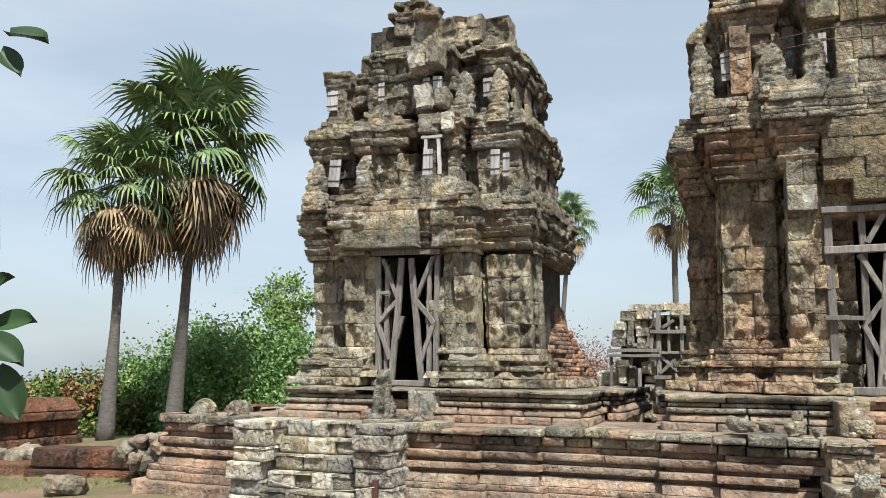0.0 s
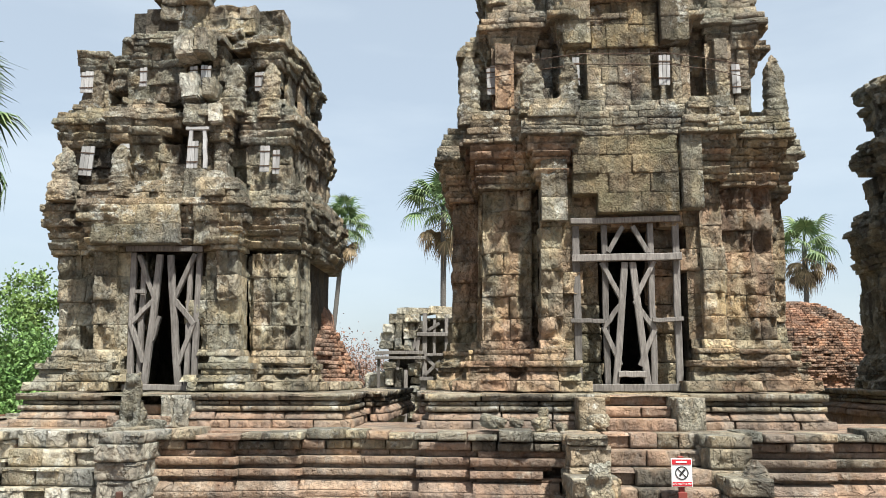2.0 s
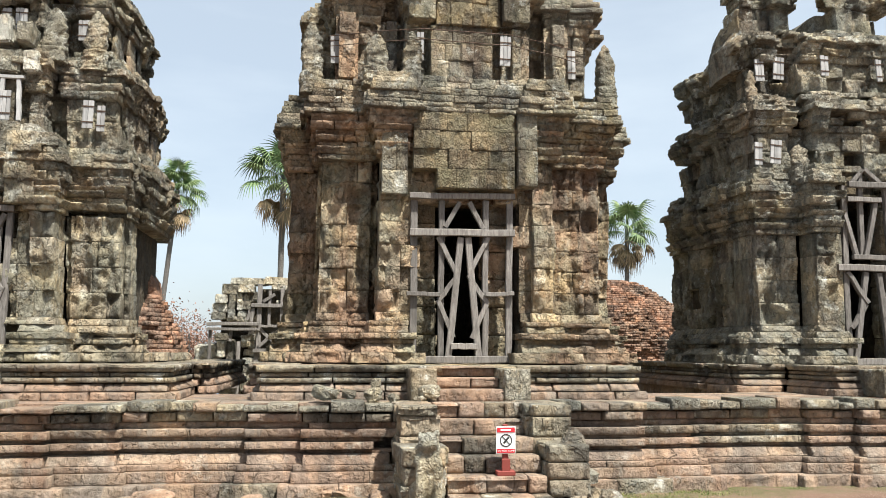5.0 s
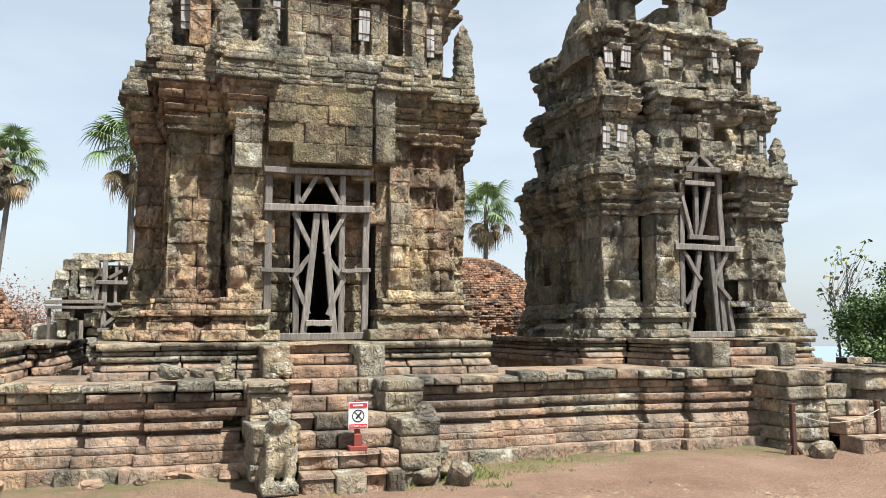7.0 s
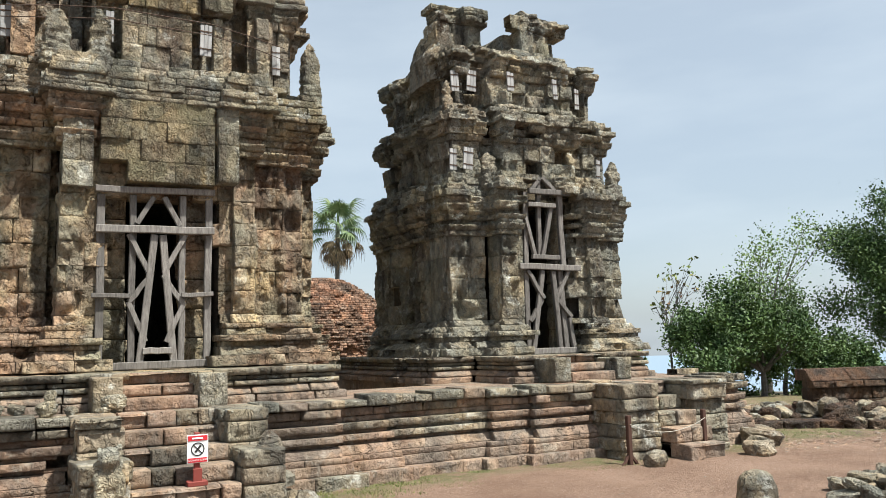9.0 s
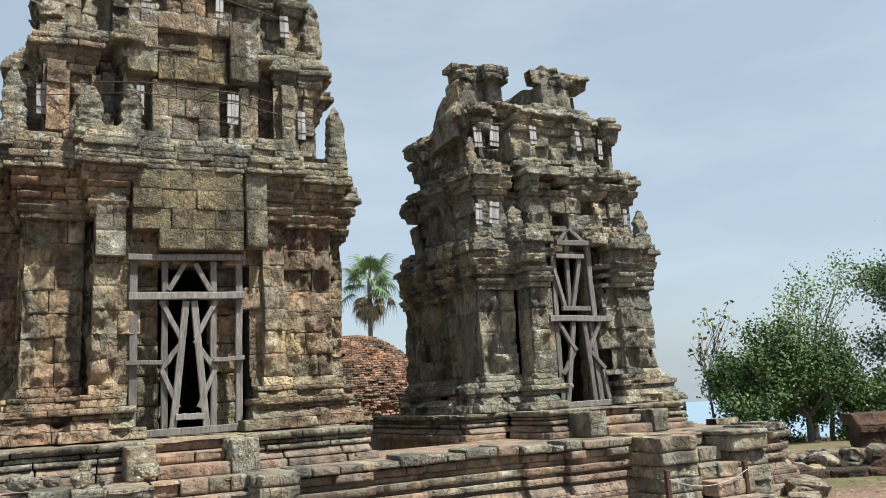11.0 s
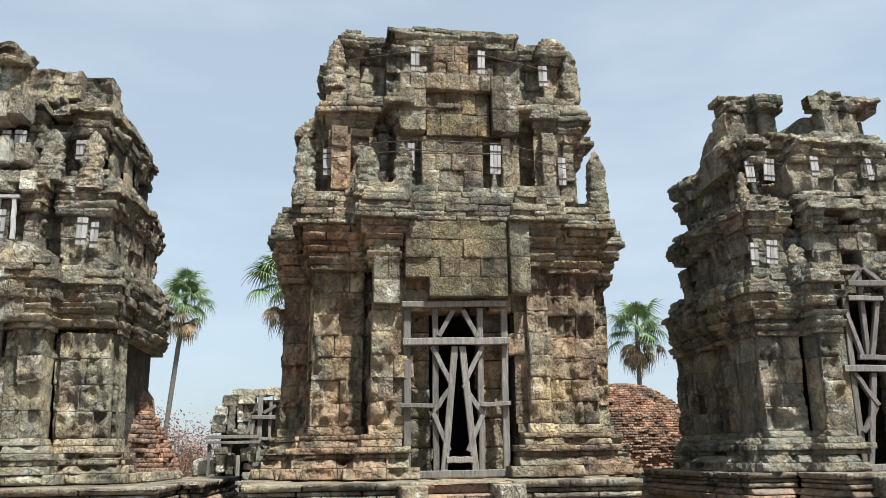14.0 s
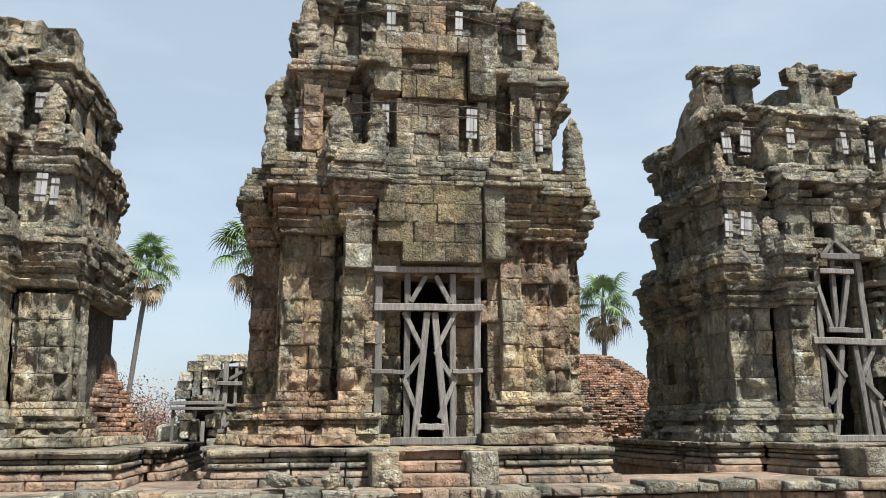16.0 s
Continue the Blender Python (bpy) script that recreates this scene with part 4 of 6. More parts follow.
carved_panel("lintel_panel", "carved sandstone lintel panel over the doorway with a broken corner", [(1.06, 11.62), (1.06, 11.46), (2.56, 11.46), (2.56, 11.62)], 3.9, 5.04, 4, 0.4, STONE_CARVED,
             lambda x, y, z, L: x < 1.36 and z < 4.2)
carved_panel("pediment_fragment", "dark broken pediment fragment beside the lintel", [(2.6, 11.62), (2.6, 11.42), (2.9, 11.42), (2.9, 11.62)], 3.95, 5.04, 2, 0.4, STONE_RIGHT)
carved_panel("pediment_fragment", "eroded pediment fragment hanging over a pilaster", [(0.6, 11.66), (0.6, 11.5), (0.98, 11.5), (0.98, 11.66)], 3.8, 4.85, 3, 0.25, STONE_RIGHT)
carved_panel("lintel_panel", "heavy dark carved lintel over the ruined doorway", [(-6.0, 11.62), (-6.0, 11.36), (-4.7, 11.36), (-4.7, 11.62)], 3.5, 4.08, 2, 0.8, STONE_RIGHT)
carved_panel("pediment_fragment", "grey cracked stones stacked over the doorway edge", [(-4.5, 11.62), (-4.5, 11.44), (-4.12, 11.44), (-4.12, 11.62)], 3.5, 4.5, 3, 0.5, STONE_LEFT)


carved_panel("pediment", "projecting carved pediment with dark undercut over the second tier", [(1.42, 11.85), (1.42, 11.74), (2.42, 11.74), (2.42, 11.85)], 6.5, 7.22, 2, 0.24, STONE_CARVED)
for xa, xb in ((0.98, 1.4), (2.44, 2.86)):
    carved_panel("pediment_shoulder", "square sandstone shoulder block of the upper pediment", [(xa, 11.9), (xa, 11.63), (xb, 11.63), (xb, 11.9)], 6.55, 7.3, 2, 0.5, STONE_UP)
carved_panel("coping_stones", "row of worn carved stones capping the pediment", [(1.0, 11.9), (1.0, 11.64), (2.84, 11.64), (2.84, 11.9)], 7.23, 7.5, 1, 0.24, STONE_UP)
carved_panel("false_door", "ochre carved false door in the top tier", [(1.55, 12.1), (1.55, 11.9), (2.12, 11.9), (2.12, 12.1)], 7.55, 8.12, 2, 0.28, STONE_MID)
for xa, xb, za, zb, ya in ((-0.05, 0.2, 5.66, 6.7, 11.98), (0.68, 0.84, 5.66, 6.6, 12.0), (1.34, 2.3, 5.66, 6.5, 11.79), (2.6, 2.74, 5.66, 6.5, 11.76), (3.3, 3.5, 5.66, 6.7, 11.98)):
    carved_panel("tier_pilaster", "slim eroded pilaster on the tower's second tier", [(xa, 12.3), (xa, ya), (xb, ya), (xb, 12.3)], za, zb, 3, 0.3, STONE_MID if xa < 0.5 else STONE_UP)


def jamb_foot():
    t = tagged(new("jamb_foot"), "worn grey stones at the foot of a ruined doorway", "stonework")
    m = Masonry(t, STONE_LEFT, "block")
    for xa, ya, za, zb in ((-6.3, 11.24, 1.37, 1.5), (-6.24, 11.3, 1.5, 1.64), (-6.14, 11.36, 1.64, 1.78), (-6.1, 11.42, 1.78, 1.97)):
        lay_course(m, [(xa, 12), (xa, ya), (-5.56, ya), (-5.56, 12)], za, zb, 0, 0, 0.5, depth=0.3, single=lambda k, z: True, rough=0.025, shelf=0.02, chip=0.012)
    m.done("foot_fill")


jamb_foot()
for k, (x, z, w, h, a) in enumerate(((-4.56, 4.15, 0.34, 0.5, 3), (-4.24, 4.2, 0.26, 0.42, -4), (-4.62, 5.36, 0.36, 0.34, 4), (-4.72, 5.76, 0.26, 0.42, -7), (-4.42, 5.8, 0.2, 0.3, 5), (-4.84, 6.46, 0.3, 0.34, -6), (-4.56, 6.5, 0.24, 0.4, 3), (-4.3, 5.38, 0.22, 0.3, -3))):
    ob = part("cracked_block", shaped_stone(0, w, 0, h, 0, 0.4, k + 60, 0.025), STONE_BLEACHED if k % 2 else STONE_PALE, None)
    ob.matrix_world = pose(x, 11.72 + 0.02 * (k % 3), z + h / 2, 0, a, 0)
    tagged(ob, "pale grey block wedged in the cracked tower front", "stone block", "cracked blocks")


def door_steps(cx, half, mats, left_blk, right_blk, jambs, ztop, y0):
    """Short steps up the plinth, with a block at each side, and the stone door jambs behind."""
    t = tagged(new("door_steps"), "short worn steps up the plinth between two square blocks", "steps", "door steps")
    m = Masonry(t, mats[0], "step_stone")
    for i, (y, z) in enumerate(((y0, 1.10), (y0 + 0.25, 1.23), (y0 + 0.5, 1.36))):
        lay_course(m, [(cx - half, y), (cx + half, y)], z - (0.16 if i == 0 else 0.13), z, 0, 0, 0.6, depth=0.4, material=STONE_TERRACE, single=lambda k, zz: True, rough=0.015, jitter=0.01)
        top_stone(m, cx - half, cx + half, y, (y0 + 0.27, y0 + 0.52, 12.2)[i], z, STONE_TERRACE)
    m.done("step_fill")
    for (x0, x1, z1, mat) in [k for k in (left_blk, right_blk) if k]:
        b = tagged(new("side_block"), "square lichened sandstone block beside the door steps", "stone block", "side blocks")
        mm = Masonry(b, mat, "block_face")
        lay_course(mm, [(x0, y0 + 0.6), (x0, y0 - 0.02), (x1, y0 - 0.02), (x1, y0 + 0.6)], TERR, z1, 0, 0, 1.0, depth=0.2, rough=0.025, single=lambda k, zz: True, chip=0.02, jitter=0.004)
        top_stone(mm, x0, x1, y0 - 0.02, y0 + 0.6, z1, mat)
        mm.done("block_top")
    j = tagged(new("door_frame"), "eroded sandstone inner door jambs in deep shade", "door frame", kind="structure")
    mm = Masonry(j, mats[1], "jamb_stone")
    for x0, x1 in jambs:
        z = 1.36
        while z < ztop:
            lay_course(mm, [(x0, 12.3), (x0, 12.0), (x1, 12.0), (x1, 12.3)], z, z + 0.42, 0, 0, 0.6, depth=0.15, single=lambda k, zz: True, rough=0.04, erode=0.08)
            z += 0.42
    mm.done("jamb_fill")


door_steps(1.57, 0.4, (STONE_TERRACE, STONE_MID), (0.85, 1.17, 1.34, STONE_COPING), (1.97, 2.3, 1.34, STONE_PALE), ((1.15, 1.46), (2.2, 2.62)), 3.7, 9.55)
door_steps(-4.5, 0.42, (STONE_TERRACE, STONE_LEFT), None, (-4.25, -3.88, 1.35, STONE_BLEACHED), ((-5.58, -5.4), (-4.62, -4.5)), 3.3, 9.98)
door_steps(8.0, 0.42, (STONE_TERRACE, STONE_RIGHT), (7.24, 7.57, 1.33, STONE_PALE), (8.43, 8.74, 1.3, STONE_PALE), ((7.85, 8.0), (8.78, 8.95)), 3.9, 10.05)


# ---- statues, sign, rope posts ----


def blob(bm, x, y, z, rx, ry, rz, rot=0.0):
    bmesh.ops.create_icosphere(bm, subdivisions=3, radius=1.0, matrix=Matrix.Translation((x, y, z)) @ Matrix.Rotation(rot, 4, "X") @ Matrix.Diagonal((rx, ry, rz, 1)))


def lion(x, y, z, h, turn, label):
    """A sitting guardian lion, eroded: one plain mesh, its masses melted together."""
    bm = bmesh.new()
    blob(bm, 0, 0.04, 0.66, 0.22, 0.18, 0.24, -0.1)
    blob(bm, 0, 0.20, 0.34, 0.21, 0.24, 0.28)
    blob(bm, 0, 0.02, 0.96, 0.17, 0.16, 0.16, 0.1)
    blob(bm, 0.0, -0.11, 0.94, 0.12, 0.09, 0.09)
    blob(bm, 0.0, 0.1, 0.86, 0.21, 0.14, 0.16)
    for s in (-1, 1):
        blob(bm, s * 0.145, -0.08, 0.33, 0.075, 0.085, 0.38, 0.05)
        blob(bm, s * 0.145, -0.14, 0.05, 0.085, 0.13, 0.065)
        blob(bm, s * 0.2, 0.16, 0.18, 0.09, 0.2, 0.17)
        blob(bm, s * 0.13, 0.03, 1.08, 0.045, 0.04, 0.06)
    blob(bm, 0, 0.04, 0.4, 0.17, 0.14, 0.3)
    box_bm(bm, -0.27, 0.27, -0.30, 0.45, -0.12, 0.03)
    co = np.array([v.co for v in bm.verts])
    d = 0.05 * vnoise(co * 5) + 0.03 * vnoise(co * 13)
    for v, k in zip(bm.verts, d):
        v.co += v.co.normalized() * float(k)
    ob = part("lion_statue", bm, STONE_PALE, None, smooth=True)
    melt = ob.modifiers.new("melt", "REMESH")
    melt.mode, melt.voxel_size, melt.use_smooth_shade = "VOXEL", 0.022, True
    ob.matrix_world = pose(x, y, z, 0, 0, turn) @ Matrix.Scale(h, 4)
    tagged(ob, label, "statue", "guardian lions")


lion(0.87, 7.92, 0.07, 0.62, 0, "eroded stone lion with broken face beside the stairs")
lion(-4.38, 9.45, 1.03, 0.52, 8, "small worn stone lion at the top of the stairs")
ob = part("statue_fragment", rough_solid([(0, .22, .2), (.1, .24, .2), (.14, .15, .14), (.3, .13, .13), (.38, .16, .14), (.5, .10, .1), (.55, .04, .04)], 9, 0.05, 6.0), STONE_COPING, None)
ob.location = (2.42, 8.3, 0.22)
tagged(ob, "dark broken statue fragment on fallen stones", "statue fragment")


def plain(name, col, rough=0.6, var=0.15):
    s = Nodes(name, rough)
    lo, hi = tuple(c * (1 - var) for c in col), tuple(min(1, c * (1 + var)) for c in col)
    return s.colour(s.mix(s.noise(14.0, 4.0), lo, hi))


WHITE, RED, BLACK = plain("sign_white", (0.78, 0.78, 0.77), 0.4, 0.05), plain("sign_red", (0.50, 0.03, 0.04), 0.4, 0.1), plain("sign_black", (0.03, 0.03, 0.03), 0.5)
POST_RED, POST_BROWN, ROPE = plain("post_red", (0.20, 0.045, 0.035), 0.7), plain("post_brown", (0.07, 0.035, 0.025), 0.75), plain("rope", (0.42, 0.38, 0.32), 0.9)


def box_part(name, x0, x1, y0, y1, z0, z1, mat, parent, label=""):
    bm = bmesh.new()
    box_bm(bm, x0, x1, y0, y1, z0, z1)
    bmesh.ops.bevel(bm, geom=bm.edges[:], offset=min(x1 - x0, y1 - y0, z1 - z0) * 0.12, segments=1, affect="EDGES")
    return part(name, bm, mat, parent, label)


def text_part(words, size, x, z, y, mat, parent):
    cu = bpy.data.curves.new("lettering", "FONT")
    cu.body, cu.size, cu.align_x, cu.align_y, cu.extrude = words, size, "CENTER", "CENTER", 0.0008
    tmp = new("lettering", cu)
    me = bpy.data.meshes.new_from_object(tmp)
    bpy.data.objects.remove(tmp)
    me.materials.append(mat)
    o = new("lettering", me)
    o.parent = parent
    o.matrix_local = pose(x, y, z, 90, 0, 0)
    return o


def warning_sign():
    t = tagged(new("warning_sign"), "white and red warning sign on a dark red wooden stand", "sign")
    t.matrix_world = pose(1.67, 8.12, 0.325, 2, 0, 0) @ Matrix.Scale(0.93, 4)
    box_part("post", -0.028, 0.028, -0.0, 0.05, 0.0, 0.53, POST_RED, t)
    box_part("foot", -0.10, 0.10, -0.05, 0.07, -0.005, 0.045, POST_RED, t)
    box_part("foot", -0.045, 0.045, -0.035, -0.005, 0.04, 0.17, POST_RED, t)
    b = box_part("panel", -0.105, 0.105, -0.018, -0.002, 0.225, 0.51, WHITE, t, "white sign panel")
    box_part("red_band", -0.097, 0.097, -0.024, -0.019, 0.45, 0.502, RED, b)
    box_part("red_band", -0.097, 0.097, -0.024, -0.019, 0.233, 0.278, RED, b)
    box_part("writing_bar", -0.06, 0.05, -0.0275, -0.0245, 0.468, 0.484, WHITE, b)
    text_part("DO NOT CLIMB", 0.026, 0, 0.2555, -0.026, WHITE, b)
    bm = bmesh.new()
    n = 32
    ring = []
    for i in range(n):
        c, s = math.cos(2 * math.pi * i / n), math.sin(2 * math.pi * i / n)
        ring.append([bm.verts.new((r * c, yy, 0.365 + r * s)) for r, yy in ((0.068, -0.019), (0.068, -0.023), (0.057, -0.023), (0.057, -0.019))])
    for i in range(n):
        a, b2 = ring[i], ring[(i + 1) % n]
        for k in range(3):
            bm.faces.new((a[k], b2[k], b2[k + 1], a[k + 1]))
    part("ring_mark", bm, BLACK, b)
    part("slash_mark", beam_bm((-0.045, -0.0215, 0.41), (0.045, -0.0215, 0.32), 0.011, 0.004, 0), BLACK, b)
    part("climb_mark", beam_bm((0.03, -0.0215, 0.40), (-0.025, -0.0215, 0.335), 0.02, 0.003, 0), BLACK, b)


warning_sign()


def tube_bm(pts, radii, n=7):
    bm = bmesh.new()
    rings = []
    pts = [Vector([float(k) for k in p]) for p in pts]
    radii = [float(r) for r in radii]
    for i, p in enumerate(pts):
        d = (pts[min(i + 1, len(pts) - 1)] - pts[max(i - 1, 0)]).normalized()
        u = d.cross(Vector((0.31, 0.9, 0.29))).normalized()
        w = d.cross(u)
        rings.append([bm.verts.new(p + radii[i] * (math.cos(2 * math.pi * k / n) * u + math.sin(2 * math.pi * k / n) * w)) for k in range(n)])
    for a, b in zip(rings[:-1], rings[1:]):
        for k in range(n):
            bm.faces.new((a[k], a[(k + 1) % n], b[(k + 1) % n], b[k]))
    bm.faces.new(rings[0][::-1])
    bm.faces.new(rings[-1])
    bmesh.ops.recalc_face_normals(bm, faces=bm.faces)
    return bm


def rope_post(x, y, z, h):
    t = tagged(new("rope_post"), "dark red-brown wooden post with splayed foot", "post", "rope posts")
    t.location = (x, y, z)
    box_part("post", -0.03, 0.03, -0.03, 0.03, 0, h, POST_BROWN, t)
    for s in (-1, 1):
        part("foot_brace", beam_bm((s * 0.15, 0, 0.01), (s * 0.02, 0, 0.16), 0.035, 0.035), POST_BROWN, t)


def rope(a, b, sag):
    pts = [tuple(np.array(a) * (1 - s) + np.array(b) * s - np.array((0, 0, sag * 4 * s * (1 - s)))) for s in np.linspace(0, 1, 13)]
    ob = part("rope", tube_bm(pts, [0.005] * 13, 6), ROPE, None, smooth=True)
    tagged(ob, "thin pale rope tied between two posts", "rope")


rope_post(7.04, 8.2, -0.05, 0.66)
rope_post(8.34, 8.2, -0.05, 0.66)
rope((7.04, 8.165, 0.50), (8.34, 8.165, 0.50), 0.14)
rope_post(-6.13, 8.9, -0.05, 0.55)
rope_post(-3.96, 8.35, -0.05, 0.46)
rope((-6.13, 8.865, 0.42), (-3.96, 8.315, 0.33), 0.15)


def niche_frame():
    t = tagged(new("niche_frame"), "two pale posts framing a slab coloured dark as a shaded slot", "niche frame")
    for x0, x1, dx in ((-4.72, -4.66, 0.03), (-4.46, -4.40, -0.02)):
        part("post", beam_bm((x0 + 0.03, 11.62, 4.68), (x0 + 0.03 + dx, 11.62, 5.28), 0.055, 0.06), BOARD, t)
    part("head", beam_bm((-4.74, 11.61, 5.30), (-4.38, 11.61, 5.30), 0.05, 0.06), BOARD, t)
    # no real hollow here: a thin dark slab gives the shade between the posts
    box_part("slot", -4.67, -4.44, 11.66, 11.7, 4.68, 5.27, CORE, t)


niche_frame()


# thin wires that tie the loose boards to the upper tiers
def wire(pts, label):
    ob = part("wire", tube_bm(pts, [0.007] * len(pts), 5), IRON, None)
    tagged(ob, label, "wire", "tie wires")


wire([(-0.2, 11.98, 6.14), (0.5, 11.76, 6.16), (1.2, 11.5, 6.15), (2.5, 11.5, 6.12), (3.2, 11.76, 6.12), (3.75, 11.98, 6.08)], "thin dark wire tied round the tower's second tier")
wire([(-0.2, 11.98, 6.30), (0.5, 11.76, 6.33), (1.2, 11.5, 6.31), (2.5, 11.5, 6.29), (3.2, 11.76, 6.29), (3.75, 11.98, 6.27)], "thin dark wire tied round the tower's second tier")
wire([(0.2, 12.1, 7.9), (1.2, 11.75, 7.92), (2.4, 11.75, 7.9), (3.5, 12.1, 7.86)], "thin dark wire tied round the tower's top tier")

# ---- ruins, walls and rubble round the terrace ----


def ruin_heap(name, label, cx, cy, r, z0, z1, mat, flat=0.35, brick=(0.34, 0.11), squash=1.0, seed=0):
    """A rounded heap of worn brickwork, course by course, drawing in to its broken top."""
    t = tagged(new(name), label, "brick ruin", "brick ruins")
    m = Masonry(t, mat, "brick", most=300)
    z = z0
    while z < z1:
        f = (z - z0) / (z1 - z0)
        rr = r * (1 - max(0, (f - flat) / (1 - flat)) ** 1.7 * 0.72)
        n = 14
        pts = []
        for i in range(n + 1):
            a = math.pi * (-0.05 - 1.1 * i / n) + 0.3
            rad = rr * (1 + 0.10 * float(vnoise(np.array([[math.cos(a) * 1.6 + seed, math.sin(a) * 1.6, z * 1.2]]))[0]))
            pts.append((cx - rad * math.cos(a + 0.0), cy + rad * squash * math.sin(a)))
        pts = pts if pts[0][0] < pts[-1][0] else pts[::-1]
        lay_course(m, pts, z, z + brick[1], 0, 0, brick[0], depth=0.3, rough=0.035, jitter=0.032, chip=0.007, gap=0.004, single=lambda kk, zz: zz > z0 + 1.2,
                   skip=lambda x, y, zz, L: RNG.random() < 0.02)
        z += brick[1]
    m.done("brickwork")
    rings = [(0, r - 0.2, r * squash - 0.2), ((z1 - z0) * flat, r - 0.2, r * squash - 0.2), ((z1 - z0) * 0.75, r * 0.7 - 0.1, r * 0.7 * squash - 0.1), (z1 - z0 + 0.08, r * 0.2, r * 0.2)]
    c = part("rubble_core", rough_solid(rings, 3 + seed, 0.08, 2.0, 0.9, 20, 4), mat, t)
    c.location = (cx, cy, z0)
    return t


ruin_heap("brick_ruin", "collapsed red brick sanctuary worn to a rounded heap", 8.0, 22.8, 2.9, -0.3, 3.5, BRICK, 0.5, (0.22, 0.066), 0.8, 0)
ruin_heap("brick_ruin", "broken brick wall leaning behind a stone tower", -3.98, 14.6, 1.42, TERR, 3.5, BRICK, 0.1, (0.24, 0.075), 1.1, 5)

t = tagged(new("doorway_ruin"), "low sandstone doorway beside brick ruin, its opening a slab coloured as shade", "doorway")
for nm, bx in (("jamb", (7.62, 7.8, 19.9, 20.3, -0.3, 0.98)), ("jamb", (8.42, 8.62, 19.9, 20.3, -0.3, 0.98)), ("lintel", (7.4, 8.8, 19.85, 20.35, 0.985, 1.25)), ("colonnette", (8.68, 8.82, 19.8, 20.0, -0.3, 0.98))):
    bm = rough_solid([(0, (bx[1] - bx[0]) / 2, (bx[3] - bx[2]) / 2), (bx[5] - bx[4], (bx[1] - bx[0]) / 2, (bx[3] - bx[2]) / 2)], bx[0], 0.02, 5.0, 0.25, 16, 8)
    part(nm, bm, STONE_LEFT, t).location = ((bx[0] + bx[1]) / 2, (bx[2] + bx[3]) / 2, bx[4])
# the opening is closed by a dark slab that stands in for its shade
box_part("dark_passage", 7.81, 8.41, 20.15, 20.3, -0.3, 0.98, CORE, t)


LIB_TOP = [(-2.15, -1.4, 2.95, 3.1), (-1.44, -0.8, 2.95, 3.12), (-2.34, -1.97, 2.73, 2.95), (-1.98, -1.65, 2.76, 2.94), (-2.43, -2.2, 2.54, 2.73),
           (-2.18, -2.04, 2.41, 2.74), (-2.02, -1.89, 2.57, 2.77), (-1.86, -1.74, 2.57, 2.75), (-1.75, -1.59, 2.57, 2.8), (-1.29, -0.8, 2.85, 2.95)]
LIB_MID = [(-2.5, -2.19, 2.35, 2.54), (-2.53, -2.24, 2.2, 2.36), (-2.17, -2.03, 2.2, 2.41), (-2.0, -1.87, 2.4, 2.6), (-1.86, -1.72, 2.4, 2.59),
           (-1.97, -1.77, 2.15, 2.4), (-1.16, -0.9, 2.54, 2.63), (-2.47, -2.19, 1.75, 1.9), (-2.2, -1.98, 2.17, 2.24)]
LIB_LOW = [(-2.84, -2.38, 1.38, 1.69), (-2.73, -2.3, 1.22, 1.37), (-2.6, -2.3, 1.1, 1.23), (-2.38, -2.19, 1.41, 1.75), (-2.19, -2.02, 1.31, 1.77), (-1.91, -1.77, 1.62, 1.87),
           (-1.78, -1.64, 1.77, 1.9), (-1.77, -1.64, 1.58, 1.75), (-1.86, -1.63, 1.43, 1.57), (-1.84, -1.57, 1.26, 1.4), (-1.85, -1.6, 1.08, 1.25), (-2.29, -2.04, 1.11, 1.3),
           (-1.27, -0.9, 1.13, 1.44), (-1.9, -1.5, 0.7, 1.08), (-2.3, -1.9, 0.5, 0.95)]
LIB_BEAMS = [("rail", -2.58, -1.52, 2.05, 2.15), ("rail", -2.57, -1.51, 1.95, 2.03), ("rail", -1.68, -0.9, 2.44, 2.55), ("rail", -1.46, -1.11, 2.02, 2.1), ("rail", -1.62, -1.0, 1.49, 1.6),
             ("rail", -2.67, -1.92, 0.99, 1.08), ("rail", -2.66, -1.91, 0.76, 0.85)]
LIB_POSTS = [(-1.52, 0.13, -0.3, 2.95), (-1.32, 0.08, 2.08, 2.81), (-1.06, 0.1, -0.3, 2.85), (-1.93, 0.1, 0.3, 1.74), (-2.1, 0.08, 1.74, 1.97), (-2.51, 0.08, 0.4, 1.98), (-1.585, 0.07, 1.0, 1.51)]
LIB_BRACES = [(-1.49, 1.99, -1.09, 1.62), (-1.19, 1.94, -1.51, 1.63), (-1.45, 2.58, -1.2, 2.73), (-1.7, 2.42, -1.76, 2.19), (-1.64, 2.44, -1.68, 2.15)]


LIB_PLACE = pose(-0.02, 0, -0.583) @ Matrix.Scale(1.36, 4)


